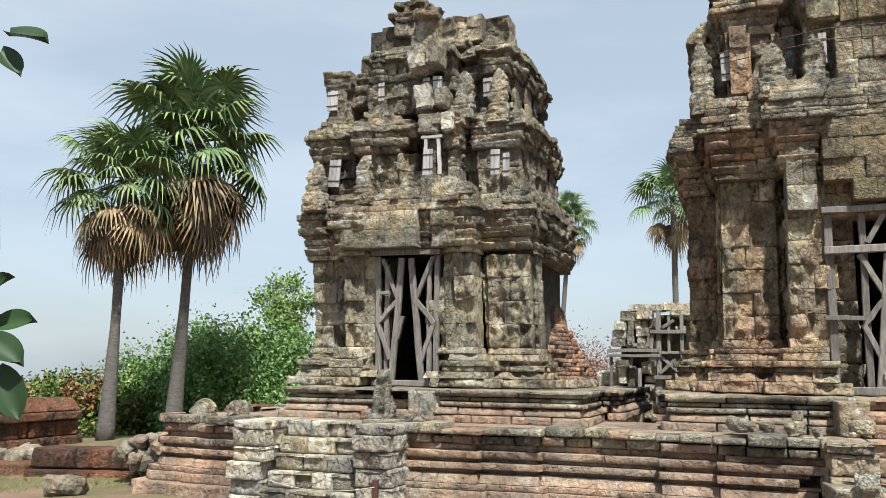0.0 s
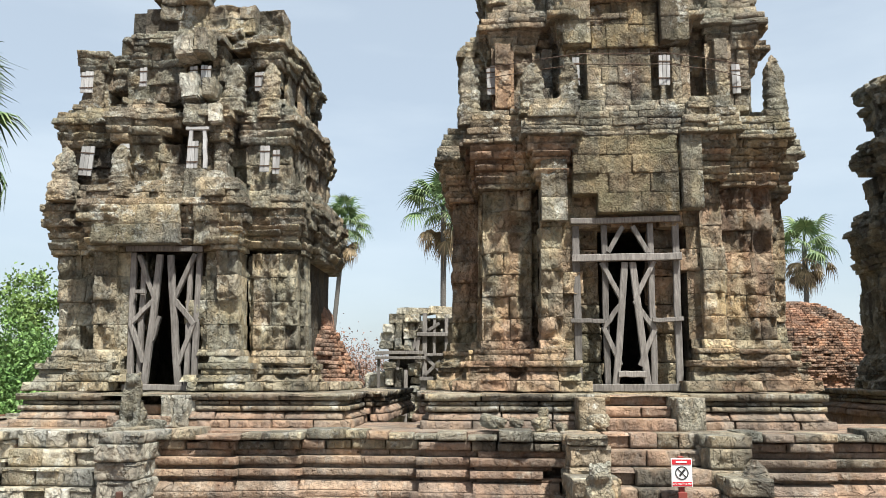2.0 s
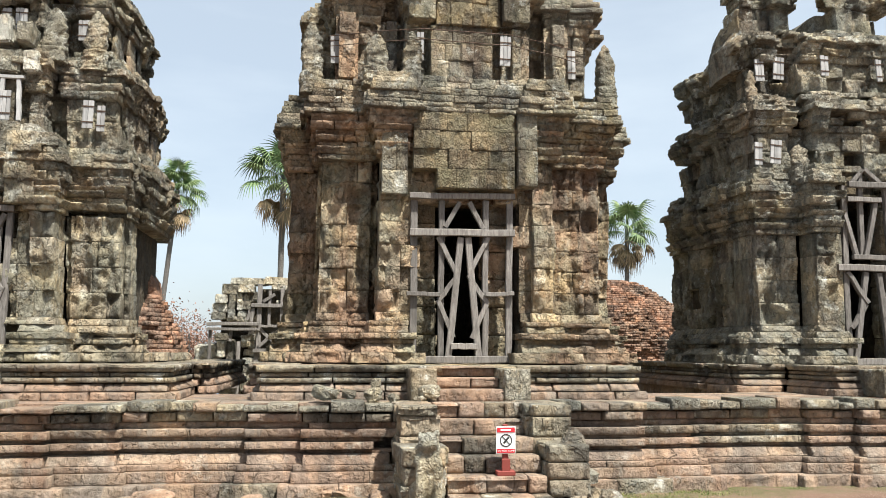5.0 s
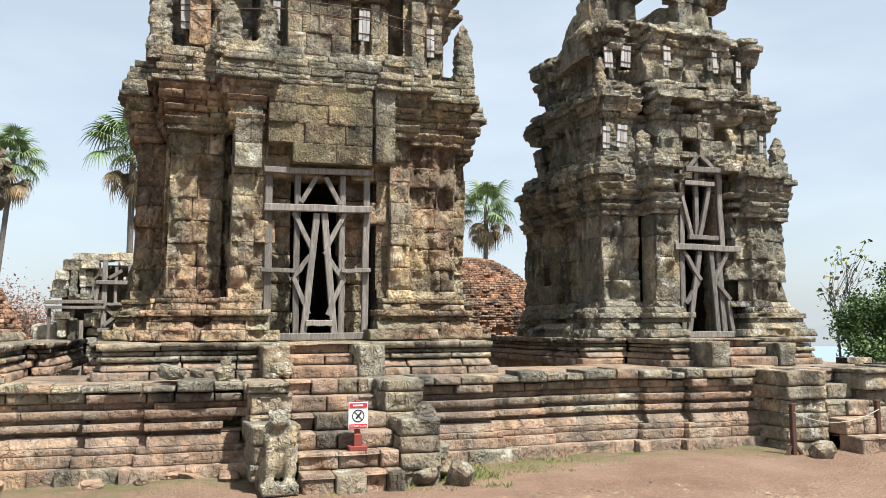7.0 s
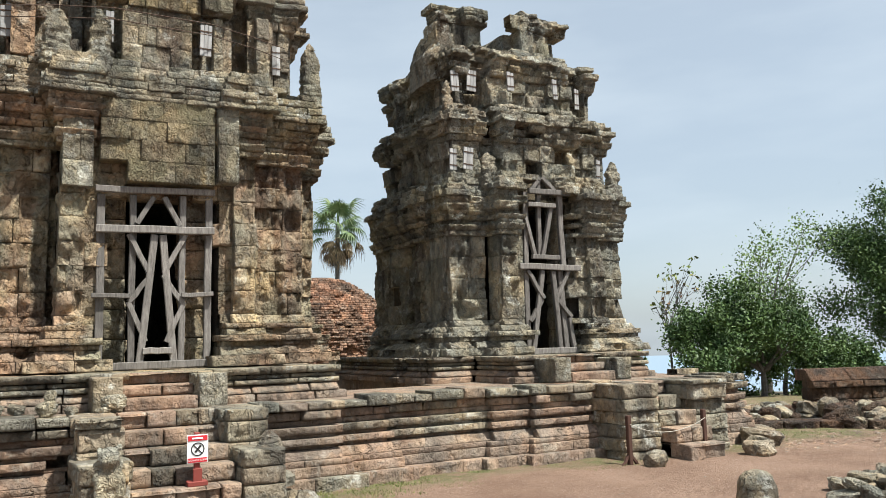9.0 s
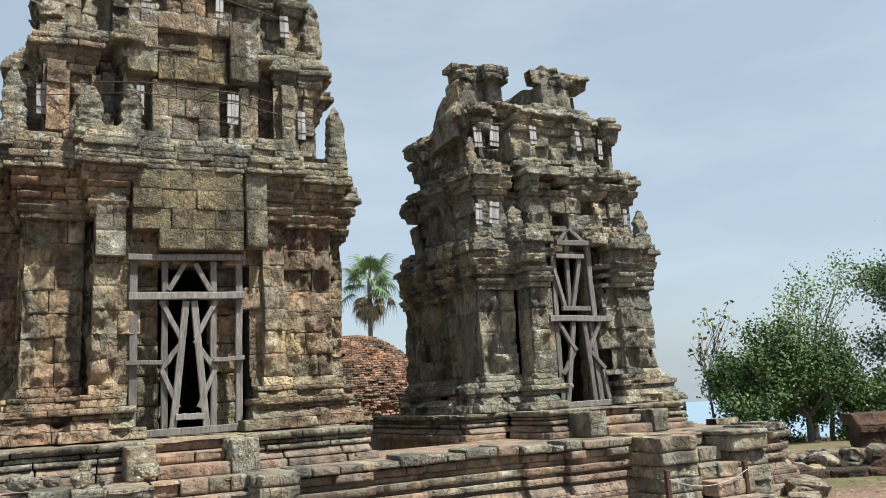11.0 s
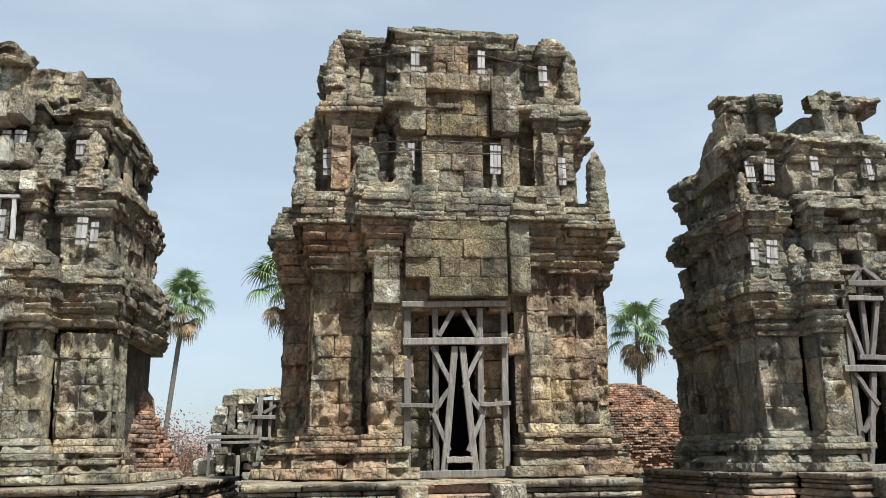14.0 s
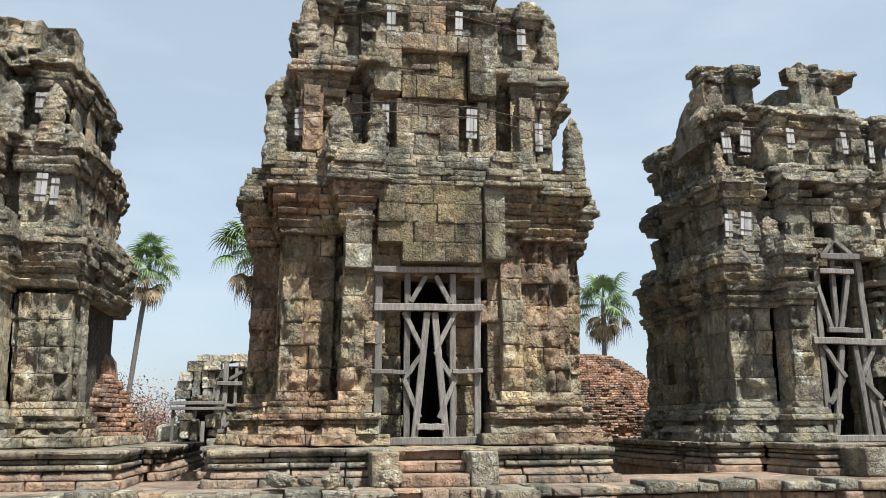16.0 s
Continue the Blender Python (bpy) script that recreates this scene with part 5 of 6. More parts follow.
def library_ruin():
    t = tagged(new("library_ruin"), "tumbled grey sandstone library held up by timber scaffolding", "stone ruin")
    t.matrix_world = LIB_PLACE
    k = 0
    for rows, y in ((LIB_TOP, 17.62), (LIB_MID, 17.6), (LIB_LOW, 17.6)):
        for x0, x1, z0, z1 in rows:
            k += 1
            yy = y + RNG.uniform(-0.05, 0.1)
            ob = part("block", shaped_stone(x0, x1, z0, z1, yy, yy + 0.5, k), STONE_PALE if k % 3 == 0 else STONE_BLEACHED, t)
            ob.location = ((x0 + x1) / 2, yy + 0.25, (z0 + z1) / 2)
            ob.rotation_euler = (RNG.normal(0, 0.03), RNG.normal(0, 0.05), RNG.normal(0, 0.09))
    # dark boxes behind the blocks: the interior's shade given by colour
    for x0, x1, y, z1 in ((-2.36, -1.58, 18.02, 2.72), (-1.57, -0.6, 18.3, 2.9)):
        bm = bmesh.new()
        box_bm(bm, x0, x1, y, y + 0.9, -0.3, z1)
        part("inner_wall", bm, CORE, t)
    s = tagged(new("scaffold"), "grey timber scaffold of posts, rails and braces around ruin", "scaffold")
    s.matrix_world = LIB_PLACE
    for nm, xa, xb, z0, z1 in LIB_BEAMS:
        part(nm, beam_bm((xa, 17.42, (z0 + z1) / 2), (xb, 17.42, (z0 + z1) / 2 + RNG.normal(0, 0.01)), (z1 - z0) * 0.72, 0.07), TIMBER, s)
    for x, w, z0, z1 in LIB_POSTS:
        part("post", beam_bm((x, 17.5, z0), (x + RNG.normal(0, 0.01), 17.5, z1), w * 0.75, 0.08), TIMBER, s)
    for xa, za, xb, zb in LIB_BRACES:
        part("brace", beam_bm((xa, 17.46, za), (xb, 17.46, zb), 0.07, 0.05), TIMBER, s)
    for x in np.linspace(-2.62, -1.98, 7):
        part("slat", beam_bm((x, 17.46, 0.76), (x, 17.46, 1.04), 0.06, 0.04), TIMBER, s)


library_ruin()


def low_wall(label, pts, z0, rows, mat, length, slope_top=0.0, name="laterite_wall"):
    t = tagged(new(name), label, "low wall", "low walls")
    m = Masonry(t, mat, "block")
    z = z0
    for h, o in rows:
        lay_course(m, pts, z, z + h, o, o - (slope_top if (h, o) == rows[-1] else 0), length, depth=0.6, single=lambda k, zz: True, rough=0.04, erode=0.05, chip=0.03, gap=0.012)
        z += h
    m.done("wall_fill")
    return t


low_wall("low wall of large red laterite blocks", [(-10.3, 9.75), (-8.2, 10.3), (-8.2, 10.9)], -0.15, [(0.22, 0.14), (0.3, 0.0)], LATERITE, 0.75)
low_wall("low laterite wall with sloping coping", [(-11.9, 17.0), (-9.0, 17.0)], -0.5, [(0.6, 0), (0.35, 0.05), (0.3, 0.02)], LATERITE, 1.0, 0.25)
low_wall("low laterite building with sloping red roof stones", [(-20.5, 13.0), (-14.6, 13.0), (-14.6, 15.4)], -0.3, [(0.35, 0.05), (0.35, -0.02), (0.2, 0.06), (0.3, 0.02)], LATERITE, 0.7, 0.3)
low_wall("laterite enclosure building with sloping stone roof", [(20.9, 16.3), (27, 13.6)], -0.8, [(0.4, 0.05), (0.35, 0), (0.2, 0.08), (0.35, 0.03)], LATERITE_DARK, 0.9, 0.35)
low_wall("kerb of dark laterite blocks along the path", [(10.75, 10.3), (12.2, 9.35), (14.5, 7.9)], -0.12, [(0.22, 0.0)], LATERITE_DARK, 0.45)
low_wall("edge of dark laterite blocks under rubble", [(-13.5, 8.6), (-10.3, 9.75)], -0.15, [(0.28, 0.0)], LATERITE, 0.5)


def rock_mesh(seed):
    bm = bmesh.new()
    bmesh.ops.create_cube(bm, size=1.0)
    bmesh.ops.subdivide_edges(bm, edges=bm.edges[:], cuts=3, use_grid_fill=True)
    r = np.random.default_rng(seed)
    sc = r.uniform(0.7, 1.2, 3)
    for v in bm.verts:
        n = v.co.normalized()
        v.co = v.co.lerp(n * 0.62, 0.55 + 0.2 * r.random())
    co = np.array([v.co for v in bm.verts])
    d = 0.16 * vnoise(co * 2.2 + seed * 5.1) + 0.06 * vnoise(co * 6 + seed)
    for v, k in zip(bm.verts, d):
        v.co += v.co.normalized() * float(k)
        v.co = Vector((v.co.x * sc[0], v.co.y * sc[1], v.co.z * sc[2]))
    me = bpy.data.meshes.new("stone")
    bm.to_mesh(me)
    bm.free()
    return me


ROCKS = {}
for mt in (STONE_COPING, STONE_PALE, LATERITE, LATERITE_DARK, STONE_TERRACE, STONE_BLEACHED):
    for k in range(4):
        me = rock_mesh(k + 1)
        me.materials.append(mt)
        ROCKS[(mt.name, k)] = me


def rock(x, y, z, size, mat, label="loose broken sandstone block", flat=0.7, group="loose stones"):
    ob = new("loose_stone", ROCKS[(mat.name, int(RNG.integers(4)))])
    ob.matrix_world = Matrix.LocRotScale((x, y, z), Euler((RNG.normal(0, .3), RNG.normal(0, .3), RNG.uniform(0, 6.28))), (size * RNG.uniform(0.8, 1.4), size * RNG.uniform(.7, 1.2), size * flat * RNG.uniform(.7, 1.2)))
    tagged(ob, label, "stone", group)
    return ob


for k in range(95):   # rubble behind the kerb
    s, o = RNG.random(), RNG.random()
    x, y = 11.0 + 3.6 * s + 0.45 * o * 2.6, 10.3 - 2.3 * s + 0.75 * o * 2.6
    rock(x, y, 0.05 + 0.2 * (1 - abs(2 * o - 1)) * RNG.random(), RNG.uniform(0.16, 0.36), STONE_COPING if RNG.random() < 0.6 else LATERITE_DARK)
for k in range(46):    # heap close to the path
    a, r = RNG.uniform(0, 6.28), 0.62 * math.sqrt(RNG.random())
    hh = 0.42 * (1 - r / 0.66)
    rock(7.62 + 1.1 * r * math.cos(a), 4.95 + r * math.sin(a), 0.03 + hh * RNG.random(), RNG.uniform(0.13, 0.24), STONE_PALE if RNG.random() < 0.5 else STONE_COPING, "grey broken stone in a heap", 0.5, "stone heap")
for k in range(50):    # rubble by the left-hand walls
    s = RNG.random()
    x, y = -13.6 + 5.4 * s + RNG.normal(0, 0.1), 9.0 + 2.3 * s + RNG.uniform(0, 0.8)
    rock(x, y, 0.05 + 0.12 * RNG.random(), RNG.uniform(0.2, 0.4), STONE_COPING if RNG.random() < 0.6 else LATERITE)
for k in range(62):    # fallen stones at the terrace's left corner
    x, y = RNG.uniform(-8.5, -7.55), RNG.uniform(9.5, 11.0)
    rock(x, y, 0.03 + 0.55 * RNG.random(), RNG.uniform(0.16, 0.3), (STONE_PALE, STONE_COPING, STONE_TERRACE)[k % 3], "grey fallen stone at the broken terrace corner", 0.8)
for x, y, z, s in ((-0.13, 9.55, 1.06, 0.2), (0.14, 9.52, 1.05, 0.12), (0.42, 9.5, 1.04, 0.17), (0.45, 9.5, 1.17, 0.1), (1.05, 9.4, 1.08, 0.24), (0.65, 9.4, 1.0, 0.12), (0.95, 9.35, 1.0, 0.14), (-4.1, 9.5, 1.02, 0.16), (-7.2, 9.7, 1.02, 0.3), (-6.7, 9.8, 1.02, 0.25)):
    rock(x, y, z, s, STONE_PALE, "pale loose stone lying on the terrace edge")
for x, y, s, f in ((2.68, 7.9, 0.28, 1.0), (2.45, 8.2, 0.3, 0.6), (2.2, 8.25, 0.26, 0.6), (2.6, 8.35, 0.34, 0.5), (2.35, 8.0, 0.22, 0.6), (-8.4, 8.5, 0.34, 1.0), (7.2, 7.9, 0.24, 0.8), (8.9, 7.8, 0.3, 0.6), (9.4, 8.2, 0.4, 0.6), (9.9, 8.6, 0.45, 0.6), (10.2, 9.0, 0.4, 0.7)):
    rock(x, y, 0.05, s, STONE_COPING, "dark weathered stone block standing on the earth", f)
for k in range(10):
    rock(RNG.uniform(-3.5, 0.6), RNG.uniform(8.75, 9.05), 0.0, RNG.uniform(0.12, 0.36), STONE_TERRACE, "pinkish fallen block at the terrace foot", 0.45)
ob = part("stone_bollard", rough_solid([(0, .2, .18), (.14, .2, .18), (.28, .18, .165), (.36, .15, .14), (.41, .10, .09), (.425, .03, .03)], 4, 0.02, 5.0, 1.0, 24, 4), STONE_COPING, None, smooth=True)
ob.location = (6.3, 5.56, -0.1)
tagged(ob, "rounded grey stone stump standing on the path", "stone")
V, Q = [], []
for k in range(17000):   # small gravel on the path
    x, y = RNG.uniform(1.5, 13), RNG.uniform(3.5, 8.9)
    if vnoise(np.array([[x * 0.9, y * 0.9, 0.5]]))[0] < -0.1:
        x, y = RNG.uniform(4.0, 9.0), RNG.uniform(4.6, 6.8)
    s = 0.006 + 0.045 * RNG.random() ** 5
    V.append(np.array([(x - s, y, -0.03), (x, y - s, -0.03), (x + s, y, -0.03), (x, y + s, -0.03), (x, y, -0.03 + s * 0.45)]) + RNG.normal(0, s * 0.25, (5, 3)) * (1, 1, 0.4))
    Q.append(np.array([(0, 1, 4, 4), (1, 2, 4, 4), (2, 3, 4, 4), (3, 0, 4, 4)])[:, :3] + 5 * k)
tagged(new("gravel", mesh_from("gravel", np.concatenate(V), np.concatenate(Q), STONE_TERRACE)), "small stones scattered over the red path", "gravel", kind="stuff")

# ---- plants ----


def leaf_mat(name, a, b, brown=None):
    s = Nodes(name, 0.55)
    c = s.mix(s.ramp(s.noise(1.2, 3.0), 0.35, 0.65), a, b)
    if brown:
        c = s.mix(s.ramp(s.noise(0.8, 4.0), 0.52, 0.62), c, brown)
    c = s.mix(1.0, c, s.mix(s.random(), (0.55, 0.6, 0.5), (1.4, 1.35, 1.2)), "MULTIPLY")
    s.b.inputs["Specular IOR Level"].default_value = 0.3
    s.b.inputs["Transmission Weight"].default_value = 0.0
    return s.colour(c)


LEAF_BUSH = leaf_mat("bush_leaf", (0.085, 0.165, 0.05), (0.15, 0.245, 0.08))
LEAF_MIXED = leaf_mat("dry_bush_leaf", (0.06, 0.11, 0.025), (0.14, 0.16, 0.04), (0.20, 0.10, 0.055))
LEAF_LIGHT = leaf_mat("light_leaf", (0.11, 0.19, 0.05), (0.16, 0.22, 0.075))
LEAF_TREE = leaf_mat("tree_leaf", (0.035, 0.072, 0.022), (0.075, 0.12, 0.036))
LEAF_RED = leaf_mat("russet_twig", (0.16, 0.085, 0.065), (0.22, 0.12, 0.09))
PALM_GREEN = leaf_mat("palm_leaf", (0.065, 0.12, 0.048), (0.18, 0.225, 0.11))
PALM_DEAD = leaf_mat("dead_palm_leaf", (0.10, 0.068, 0.043), (0.29, 0.205, 0.125))
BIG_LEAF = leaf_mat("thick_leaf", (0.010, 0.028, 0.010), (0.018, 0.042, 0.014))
GRASS = leaf_mat("grass_blade", (0.10, 0.15, 0.035), (0.20, 0.20, 0.075))
_s = Nodes("bark", 0.95)
_n = _s.noise(6.0, 6.0, (1, 1, 3), 0.7)
_s.bump(_n, 0.8, 0.03)
BARK = _s.colour(_s.mix(_s.ramp(_n, 0.3, 0.7), (0.075, 0.068, 0.06), (0.16, 0.145, 0.13)))


def leaf_cloud(centres, spread, n, size, rng, long=1.7):
    """n small leaves scattered round the clump centres."""
    c = centres[rng.integers(len(centres), size=n)]
    p = c + rng.normal(0, 1, (n, 3)) * spread
    a = rng.normal(0, 1, (n, 3))
    a /= np.linalg.norm(a, axis=1)[:, None]
    b = np.cross(a, rng.normal(0, 1, (n, 3)))
    b /= np.linalg.norm(b, axis=1)[:, None]
    s = (size * rng.uniform(0.6, 1.3, n))[:, None]
    nrm = np.cross(a, b)
    v = np.stack([p - a * s * long / 2, p + b * s / 2 + nrm * s * 0.12, p + a * s * long / 2, p - b * s / 2 + nrm * s * 0.12], 1).reshape(-1, 3)
    return v, np.arange(4 * n).reshape(n, 4)


def shell_points(cx, cy, cz, rx, ry, rz, n, rng, fill=0.55):
    d = rng.normal(0, 1, (n, 3))
    d /= np.linalg.norm(d, axis=1)[:, None]
    d[:, 2] = np.abs(d[:, 2]) * 1.0 - 0.35 * (rng.random(n) < 0.4)
    r = (fill + (1 - fill) * rng.random(n) ** 0.6)[:, None]
    k = 1 + 0.25 * vnoise(d * 2.3 + cx)[:, None]
    return np.array([cx, cy, cz]) + d * r * k * np.array([rx, ry, rz])


def bush(label, cx, cy, z, rx, ry, h, n, size, mat, seed, name="bush", stems=5):
    rng = np.random.default_rng(seed)
    t = tagged(new(name), label, "bush", "bushes and shrubs")
    c = shell_points(cx, cy, z + h * 0.1, rx, ry, h * 0.85, 150, rng)
    v, q = leaf_cloud(c, np.array([rx, ry, h]) * 0.085 + 0.03, n, size, rng)
    crown = new("foliage", mesh_from("foliage", v, q, mat))
    crown.parent = t
    for k in range(stems):
        e = c[rng.integers(len(c))]
        p0 = np.array([cx + rng.normal(0, rx * 0.2), cy + rng.normal(0, ry * 0.2), z - 0.3])
        mid = (p0 + e) / 2 + rng.normal(0, 0.15, 3)
        part("stem", tube_bm([p0, mid, e], [0.05, 0.035, 0.012], 5), BARK, t)
    return t


def tree(label, x, y, z, h, crown_r, n, size, mat, seed, trunk=0.13, low=0.35, sparse=False):
    rng = np.random.default_rng(seed)
    t = tagged(new("tree"), label, "tree", "hilltop trees")
    top = np.array([x + rng.normal(0, 0.2), y, z + h * low])
    part("trunk", tube_bm([(x, y, z - 0.4), ((x + top[0]) / 2 + rng.normal(0, .12), y, z + h * low * 0.5), tuple(top)], [trunk * 1.3, trunk, trunk * 0.8], 8), BARK, t)
    ends = []
    for k in range(11 if not sparse else 9):
        a = 2.4 * k + rng.normal(0, 0.3)
        r = crown_r * rng.uniform(0.35, 0.9)
        e = np.array([x + r * math.cos(a), y + r * math.sin(a) * 0.8, z + h * rng.uniform(low + 0.12, 0.97)])
        m1 = top * 0.6 + e * 0.4 + rng.normal(0, 0.18, 3)
        part("limb", tube_bm([tuple(top), tuple(m1), tuple(e)], [trunk * 0.6, trunk * 0.32, 0.015], 6), BARK, t)
        ends.append(e)
        for j in range(3):
            f = e + rng.normal(0, crown_r * 0.25, 3)
            part("twig", tube_bm([tuple(m1), tuple((m1 + f) / 2 + rng.normal(0, .1, 3)), tuple(f)], [trunk * 0.2, trunk * 0.12, 0.008], 5), BARK, t)
            ends.append(f)
    c = np.array(ends)
    c = np.concatenate([c, c + rng.normal(0, crown_r * 0.16, c.shape)])
    v, q = leaf_cloud(c, crown_r * (0.13 if not sparse else 0.12), n, size, rng)
    crown = new("crown", mesh_from("crown", v, q, mat))
    crown.parent = t
    return t


def fan_leaf(rng, n=24, blade=1.0, stalk=1.0, droop=0.25, arc=2.2):
    """One fan leaf: narrow pleated blades round the end of a stalk along +y."""
    v, q = [], []
    for i in range(n):
        th = -arc + 2 * arc * i / (n - 1)
        d = np.array([math.sin(th), math.cos(th), 0])
        s = np.array([math.cos(th), -math.sin(th), 0])
        L = blade * rng.uniform(0.85, 1.1) * (1 - 0.18 * abs(th) / arc)
        k = len(v)
        for f, w, dz in ((0.03, 0.010, 0), (0.45, 0.034, -0.05), (0.72, 0.020, -0.2), (1.0, 0.003, -0.5 - rng.uniform(0, .35))):
            c = d * L * f + np.array([0, stalk, dz * droop * 2.4 * L])
            tw = np.array([0, 0, 0.35 * w * (1 if i % 2 else -1)])
            v += [c - s * w + tw, c + s * w - tw]
        q += [(k + 2 * j, k + 2 * j + 1, k + 2 * j + 3, k + 2 * j + 2) for j in range(3)]
    k = len(v)
    v += [np.array(p) for p in ((-0.03, 0, 0), (0.03, 0, 0), (0.018, stalk, 0.0), (-0.018, stalk, 0.0))]
    q.append((k, k + 1, k + 2, k + 3))
    return np.array(v), np.array(q)


def palm(label, base, crown, scale, seed, bend=0.0, dead=26, green=40, r_trunk=0.22):
    rng = np.random.default_rng(seed)
    t = tagged(new("fan_palm"), label, "palm tree", "fan palms")
    b, c = np.array(base, float), np.array(crown, float)
    pts, rad = [], []
    for f in np.linspace(0, 1, 15):
        p = b * (1 - f) + c * f
        p[0] += bend * math.sin(f * math.pi)
        pts.append(tuple(p))
        rad.append(r_trunk * (1.5 - 0.75 * min(1, f * 2.2) + 0.03 * (rng.random() - .5)) if f < 0.45 else r_trunk * (0.75 + 0.04 * rng.random()))
    part("trunk", tube_bm(pts, rad, 12), BARK, t, "grey ringed palm trunk", True)
    for nm, n, mat, lo, hi in (("crown", green, PALM_GREEN, -0.62, 1.4), ("dead_fronds", dead, PALM_DEAD, -1.4, -0.15)):
        V, Q, k = [], [], 0
        for i in range(n):
            e = lo + (hi - lo) * (i + rng.random()) / n
            a = 2.39996 * i + rng.normal(0, 0.25)
            stalk = rng.uniform(0.62, 1.28) * (1 if nm == "crown" else 0.75)
            v, q = fan_leaf(rng, 24 if nm == "crown" else 16, rng.uniform(0.62, 0.85) * (1 if nm == "crown" else 1.1), stalk, 0.35 if nm == "crown" else 0.15, 2.5 if nm == "crown" else 1.3)
            y = np.array([math.cos(a) * math.cos(e), math.sin(a) * math.cos(e), math.sin(e)])
            x = np.cross(y, (0, 0, 1.0))
            x /= np.linalg.norm(x) + 1e-9
            z = np.cross(x, y)
            tip = rng.uniform(-0.5, 0.5)
            x, z = x * math.cos(tip) + z * math.sin(tip), z * math.cos(tip) - x * math.sin(tip)
            w = v @ np.stack([x, y, z])
            reach = np.maximum(np.linalg.norm(w - y * stalk, axis=1) - 0.15, 0) * (np.arange(len(v)) < len(v) - 4)
            w[:, 2] -= (0.22 if nm == "crown" else 0.5) * reach ** 1.5
            if nm != "crown":
                w[:, :2] *= (1 - 0.25 * np.minimum(reach, 1.2))[:, None]
            V.append(w * scale + c + np.array([0, 0, -0.62 * scale if nm != "crown" else 0]))
            Q.append(q + k)
            k += len(v)
        o = new(nm, mesh_from(nm, np.concatenate(V), np.concatenate(Q), mat))
        o.parent = t
    return t


palm("tall fan palm with green crown and skirt of dead fronds", (-14.52, 16.1, -0.3), (-14.5, 16.1, 6.35), 1.12, 11, 0.06, 40, 34, 0.15)
palm("tall fan palm with green crown over brown hanging fronds", (-14.05, 18.0, -0.3), (-13.8, 18.0, 7.75), 1.52, 12, 0.05, 46, 38, 0.165)
palm("distant fan palm rising behind the towers", (-12.6, 60, -4), (-11.2, 60, 13.0), 1.5, 13, 0, 12, 26)
palm("distant fan palm half hidden behind the tower", (-3.0, 48, -3), (-2.95, 48, 11.8), 1.5, 14, 0, 12, 30)
palm("distant fan palm behind the brick ruin", (21.4, 58, -4), (22.0, 58, 10.8), 1.55, 15, 0.1, 16, 24)

bush("low tangled bush with dry reddish leaves", -22.5, 21.5, -0.9, 3.0, 2.0, 2.2, 24000, 0.085, LEAF_MIXED, 21)
bush("low tangled bush with dry reddish leaves", -19.4, 20.8, -0.9, 2.4, 1.6, 2.3, 24000, 0.085, LEAF_MIXED, 29)
bush("dense green bush behind the palms", -17.6, 23, -0.9, 2.8, 2.0, 3.9, 46000, 0.07, LEAF_BUSH, 22)
bush("dense bright green bush behind the wall", -14.8, 22.0, -0.9, 2.4, 2.0, 4.0, 46000, 0.07, LEAF_BUSH, 23)
bush("dense bright green bush beside the tower", -12.4, 22.5, -0.9, 2.2, 2.0, 3.7, 46000, 0.07, LEAF_BUSH, 24)
tree("feathery light green tree with thin crown", -16.9, 26.5, -1.2, 5.6, 2.0, 15000, 0.09, LEAF_LIGHT, 25, 0.12, 0.3, True)
bush("leafless grey thicket of thin branches", -12.3, 24.5, -1.0, 1.3, 1.0, 5.0, 300, 0.1, LEAF_MIXED, 26, "thicket", 60)
bush("bare russet thicket beyond the terrace", -8.2, 45, -1.6, 3.5, 2.0, 5.4, 22000, 0.07, LEAF_RED, 27, "thicket", 140)
bush("bare russet thicket beyond the terrace", -3.2, 46, -1.6, 3.0, 2.0, 4.8, 16000, 0.07, LEAF_RED, 28, "thicket", 90)
bush("bare pale-twigged thicket between the towers", -5.4, 30, -1.2, 1.7, 1.0, 4.4, 6000, 0.06, LEAF_RED, 39, "thicket", 160)
tree("rounded dark green tree at the hill edge", 22.5, 21.5, -1.2, 3.75, 1.7, 17000, 0.075, LEAF_TREE, 31, 0.13, 0.3)
tree("dark green tree with bare lower limbs", 24.8, 21.5, -1.3, 4.1, 1.8, 16000, 0.075, LEAF_TREE, 32, 0.12, 0.36)
tree("dark green tree with bare lower limbs", 27.4, 22.5, -1.3, 4.0, 1.6, 12000, 0.075, LEAF_TREE, 42, 0.1, 0.36)
tree("thin light green tree with open crown", 29.4, 25.0, -1.4, 7.4, 2.6, 5000, 0.075, LEAF_LIGHT, 33, 0.11, 0.4, True)
tree("large dark green leafy tree", 34.2, 21.5, -1.4, 7.8, 3.1, 56000, 0.085, LEAF_TREE, 34, 0.2, 0.3)
bush("dark green undergrowth at the hill edge", 29.5, 21.5, -1.3, 2.4, 1.5, 3.0, 20000, 0.085, LEAF_TREE, 38)
bush("low dark green scrub under the trees", 24.0, 23.5, -1.6, 3.4, 1.4, 1.3, 9000, 0.08, LEAF_TREE, 43, "bush", 24)
tree("light green tree behind the tower", 19.6, 25.0, -1.4, 4.6, 1.7, 12000, 0.085, LEAF_LIGHT, 35, 0.09, 0.3, True)
tree("small nearly bare tree with thin twigs", 23.0, 24.0, -1.3, 5.6, 1.1, 120, 0.12, LEAF_MIXED, 36, 0.05, 0.55, True)
bush("low spiky bush beside the stairs", 18.6, 21.5, -1.0, 0.9, 0.8, 1.9, 3000, 0.2, LEAF_TREE, 37)


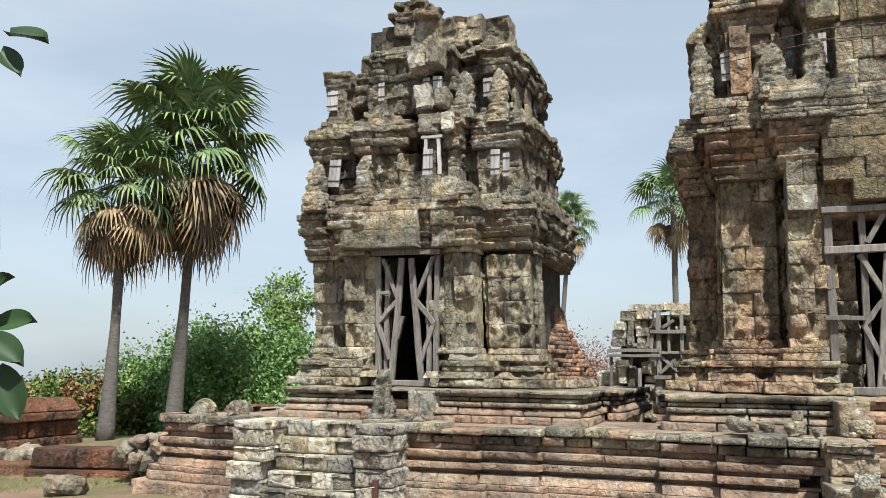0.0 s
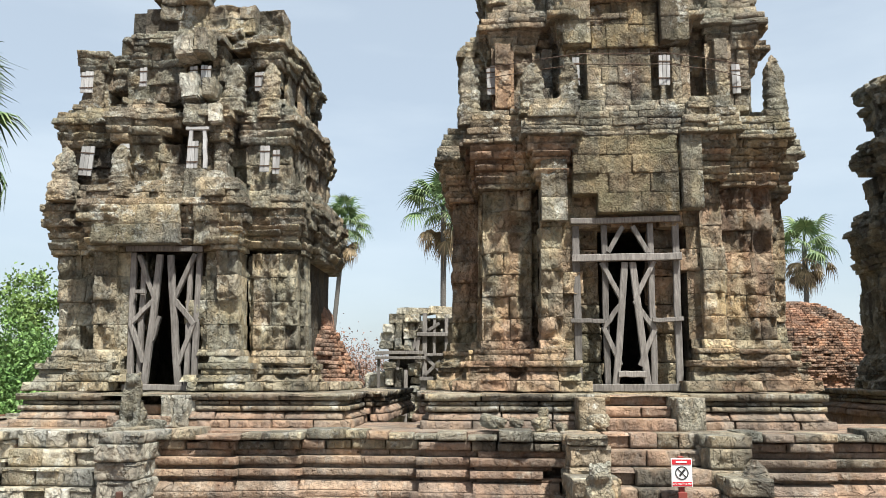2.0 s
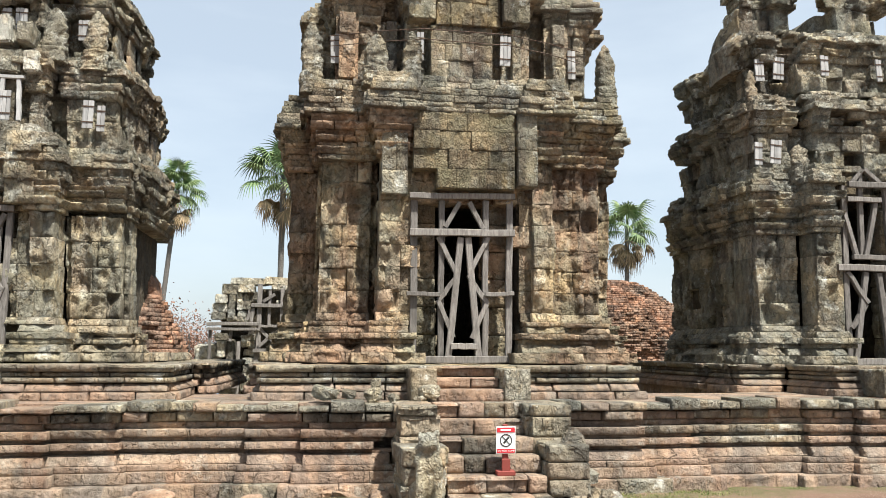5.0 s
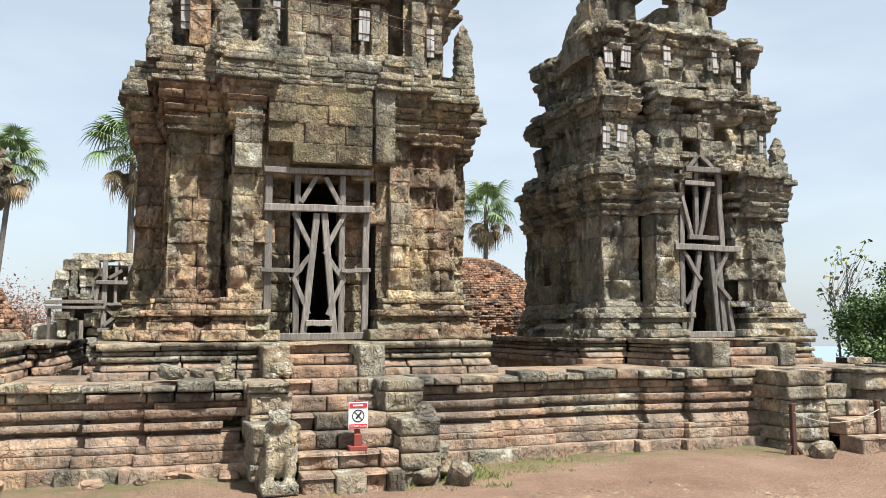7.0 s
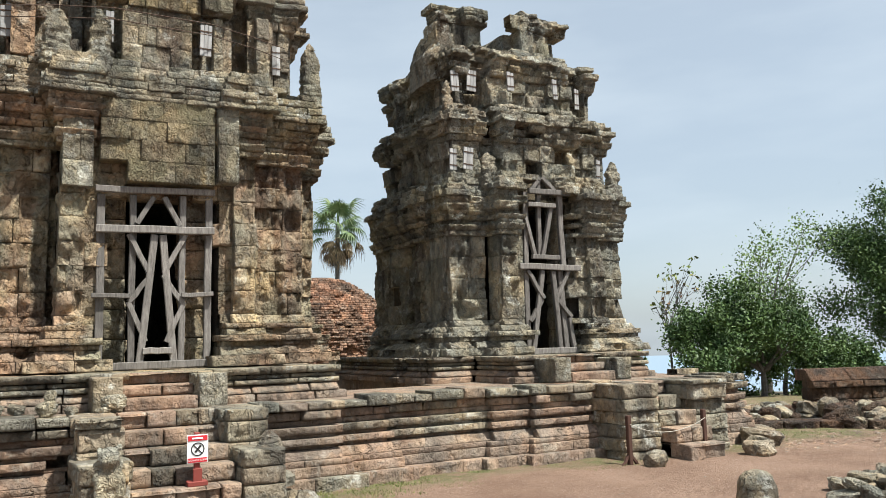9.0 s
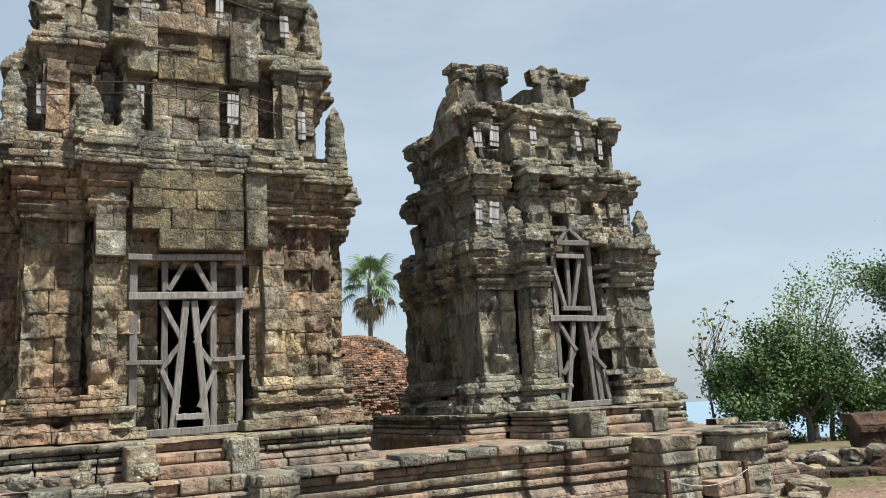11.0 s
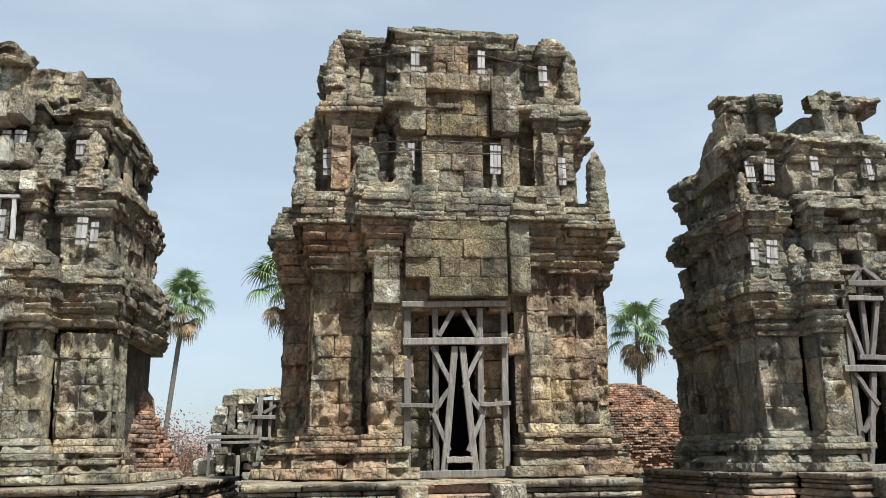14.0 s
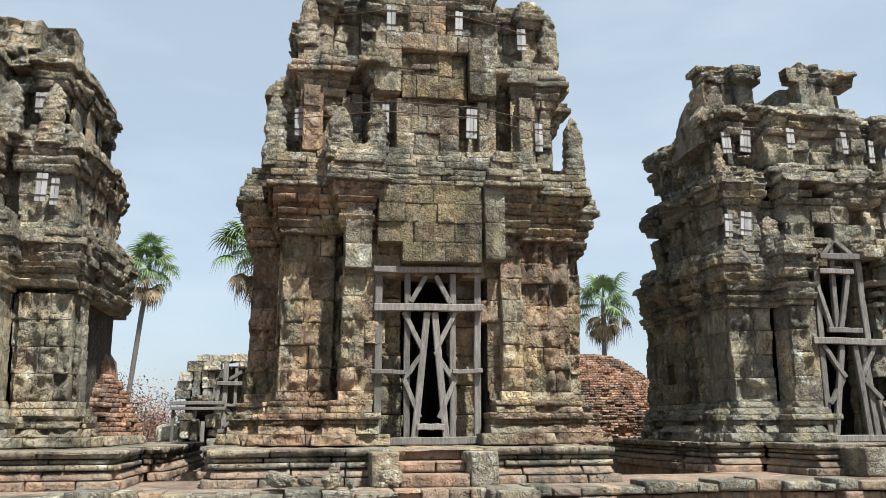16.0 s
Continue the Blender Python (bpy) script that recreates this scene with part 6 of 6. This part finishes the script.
def broadleaf_shrub():
    """A near shrub with thick oval leaves on stout twigs."""
    t = tagged(new("broadleaf_shrub"), "near shrub with thick glossy oval dark green leaves", "shrub")
    rng = np.random.default_rng(5)
    part("stem", tube_bm([(-4.05, 3.05, -0.1), (-3.95, 3.05, 1.2), (-3.85, 3.05, 2.2), (-4.0, 3.05, 3.5)], [0.05, 0.045, 0.035, 0.02], 7), BARK, t)
    for (x, z, a, L) in ((-3.62, 1.72, -20, 0.27), (-3.74, 1.90, 40, 0.25), (-3.66, 1.80, 10, 0.22), (-3.53, 1.58, -55, 0.28), (-3.78, 1.70, 80, 0.24), (-3.72, 1.55, -70, 0.26), (-3.80, 1.98, 60, 0.2), (-3.72, 3.36, -5, 0.26), (-3.75, 3.27, -40, 0.2), (-3.85, 1.4, -60, 0.25)):
        bm = bmesh.new()
        rows = []
        for i in range(9):
            f = i / 8
            w = 0.30 * L * math.sin(math.pi * min(1, f * 0.93 + 0.06)) ** 0.6
            rows.append([bm.verts.new((f * L, s * w, 0.16 * L * abs(s) - 0.2 * L * f * f)) for s in (-1, -0.5, 0, 0.5, 1)])
        for r0, r1 in zip(rows[:-1], rows[1:]):
            for k in range(4):
                bm.faces.new((r0[k], r0[k + 1], r1[k + 1], r1[k]))
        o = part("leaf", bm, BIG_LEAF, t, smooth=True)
        o.matrix_local = pose(x - 0.12, 3.0 + rng.normal(0, 0.06), z, 0, 0, 0) @ pose(0, 0, 0, 0, -a, 0) @ pose(0, 0, 0, 60 + rng.normal(0, 15), 0, 0)


broadleaf_shrub()

V, Q, k = [], [], 0
rng = np.random.default_rng(9)
for (x0, x1, y0, y1, n) in ((2.6, 8.2, 8.1, 9.0, 11000), (2.0, 3.2, 7.6, 8.3, 900), (0.9, 1.4, 7.3, 7.8, 350), (-13, -8.3, 8.2, 9.6, 1800), (10.3, 12.0, 8.8, 9.8, 500)):
    for i in range(n):
        x, y = rng.uniform(x0, x1), y1 - (y1 - y0) * rng.random() ** 1.6
        if float(_TAB[int(x * 5) & 63, int(y * 5) & 63, 7]) < 0.35:
            continue
        h, a = rng.uniform(0.015, 0.055), rng.uniform(0, 6.28)
        d = np.array([math.cos(a), math.sin(a), 0]) * 0.006
        lean = rng.normal(0, 0.03, 3) * (1, 1, 0)
        V += [np.array([x, y, -0.04]) - d, np.array([x, y, -0.04]) + d, np.array([x, y, -0.03 + h]) + lean]
        Q.append((k, k + 1, k + 2))
        k += 3
tagged(new("grass", mesh_from("grass", np.array(V), np.array(Q), GRASS)), "thin short grass along the terrace foot", "grass", kind="stuff")
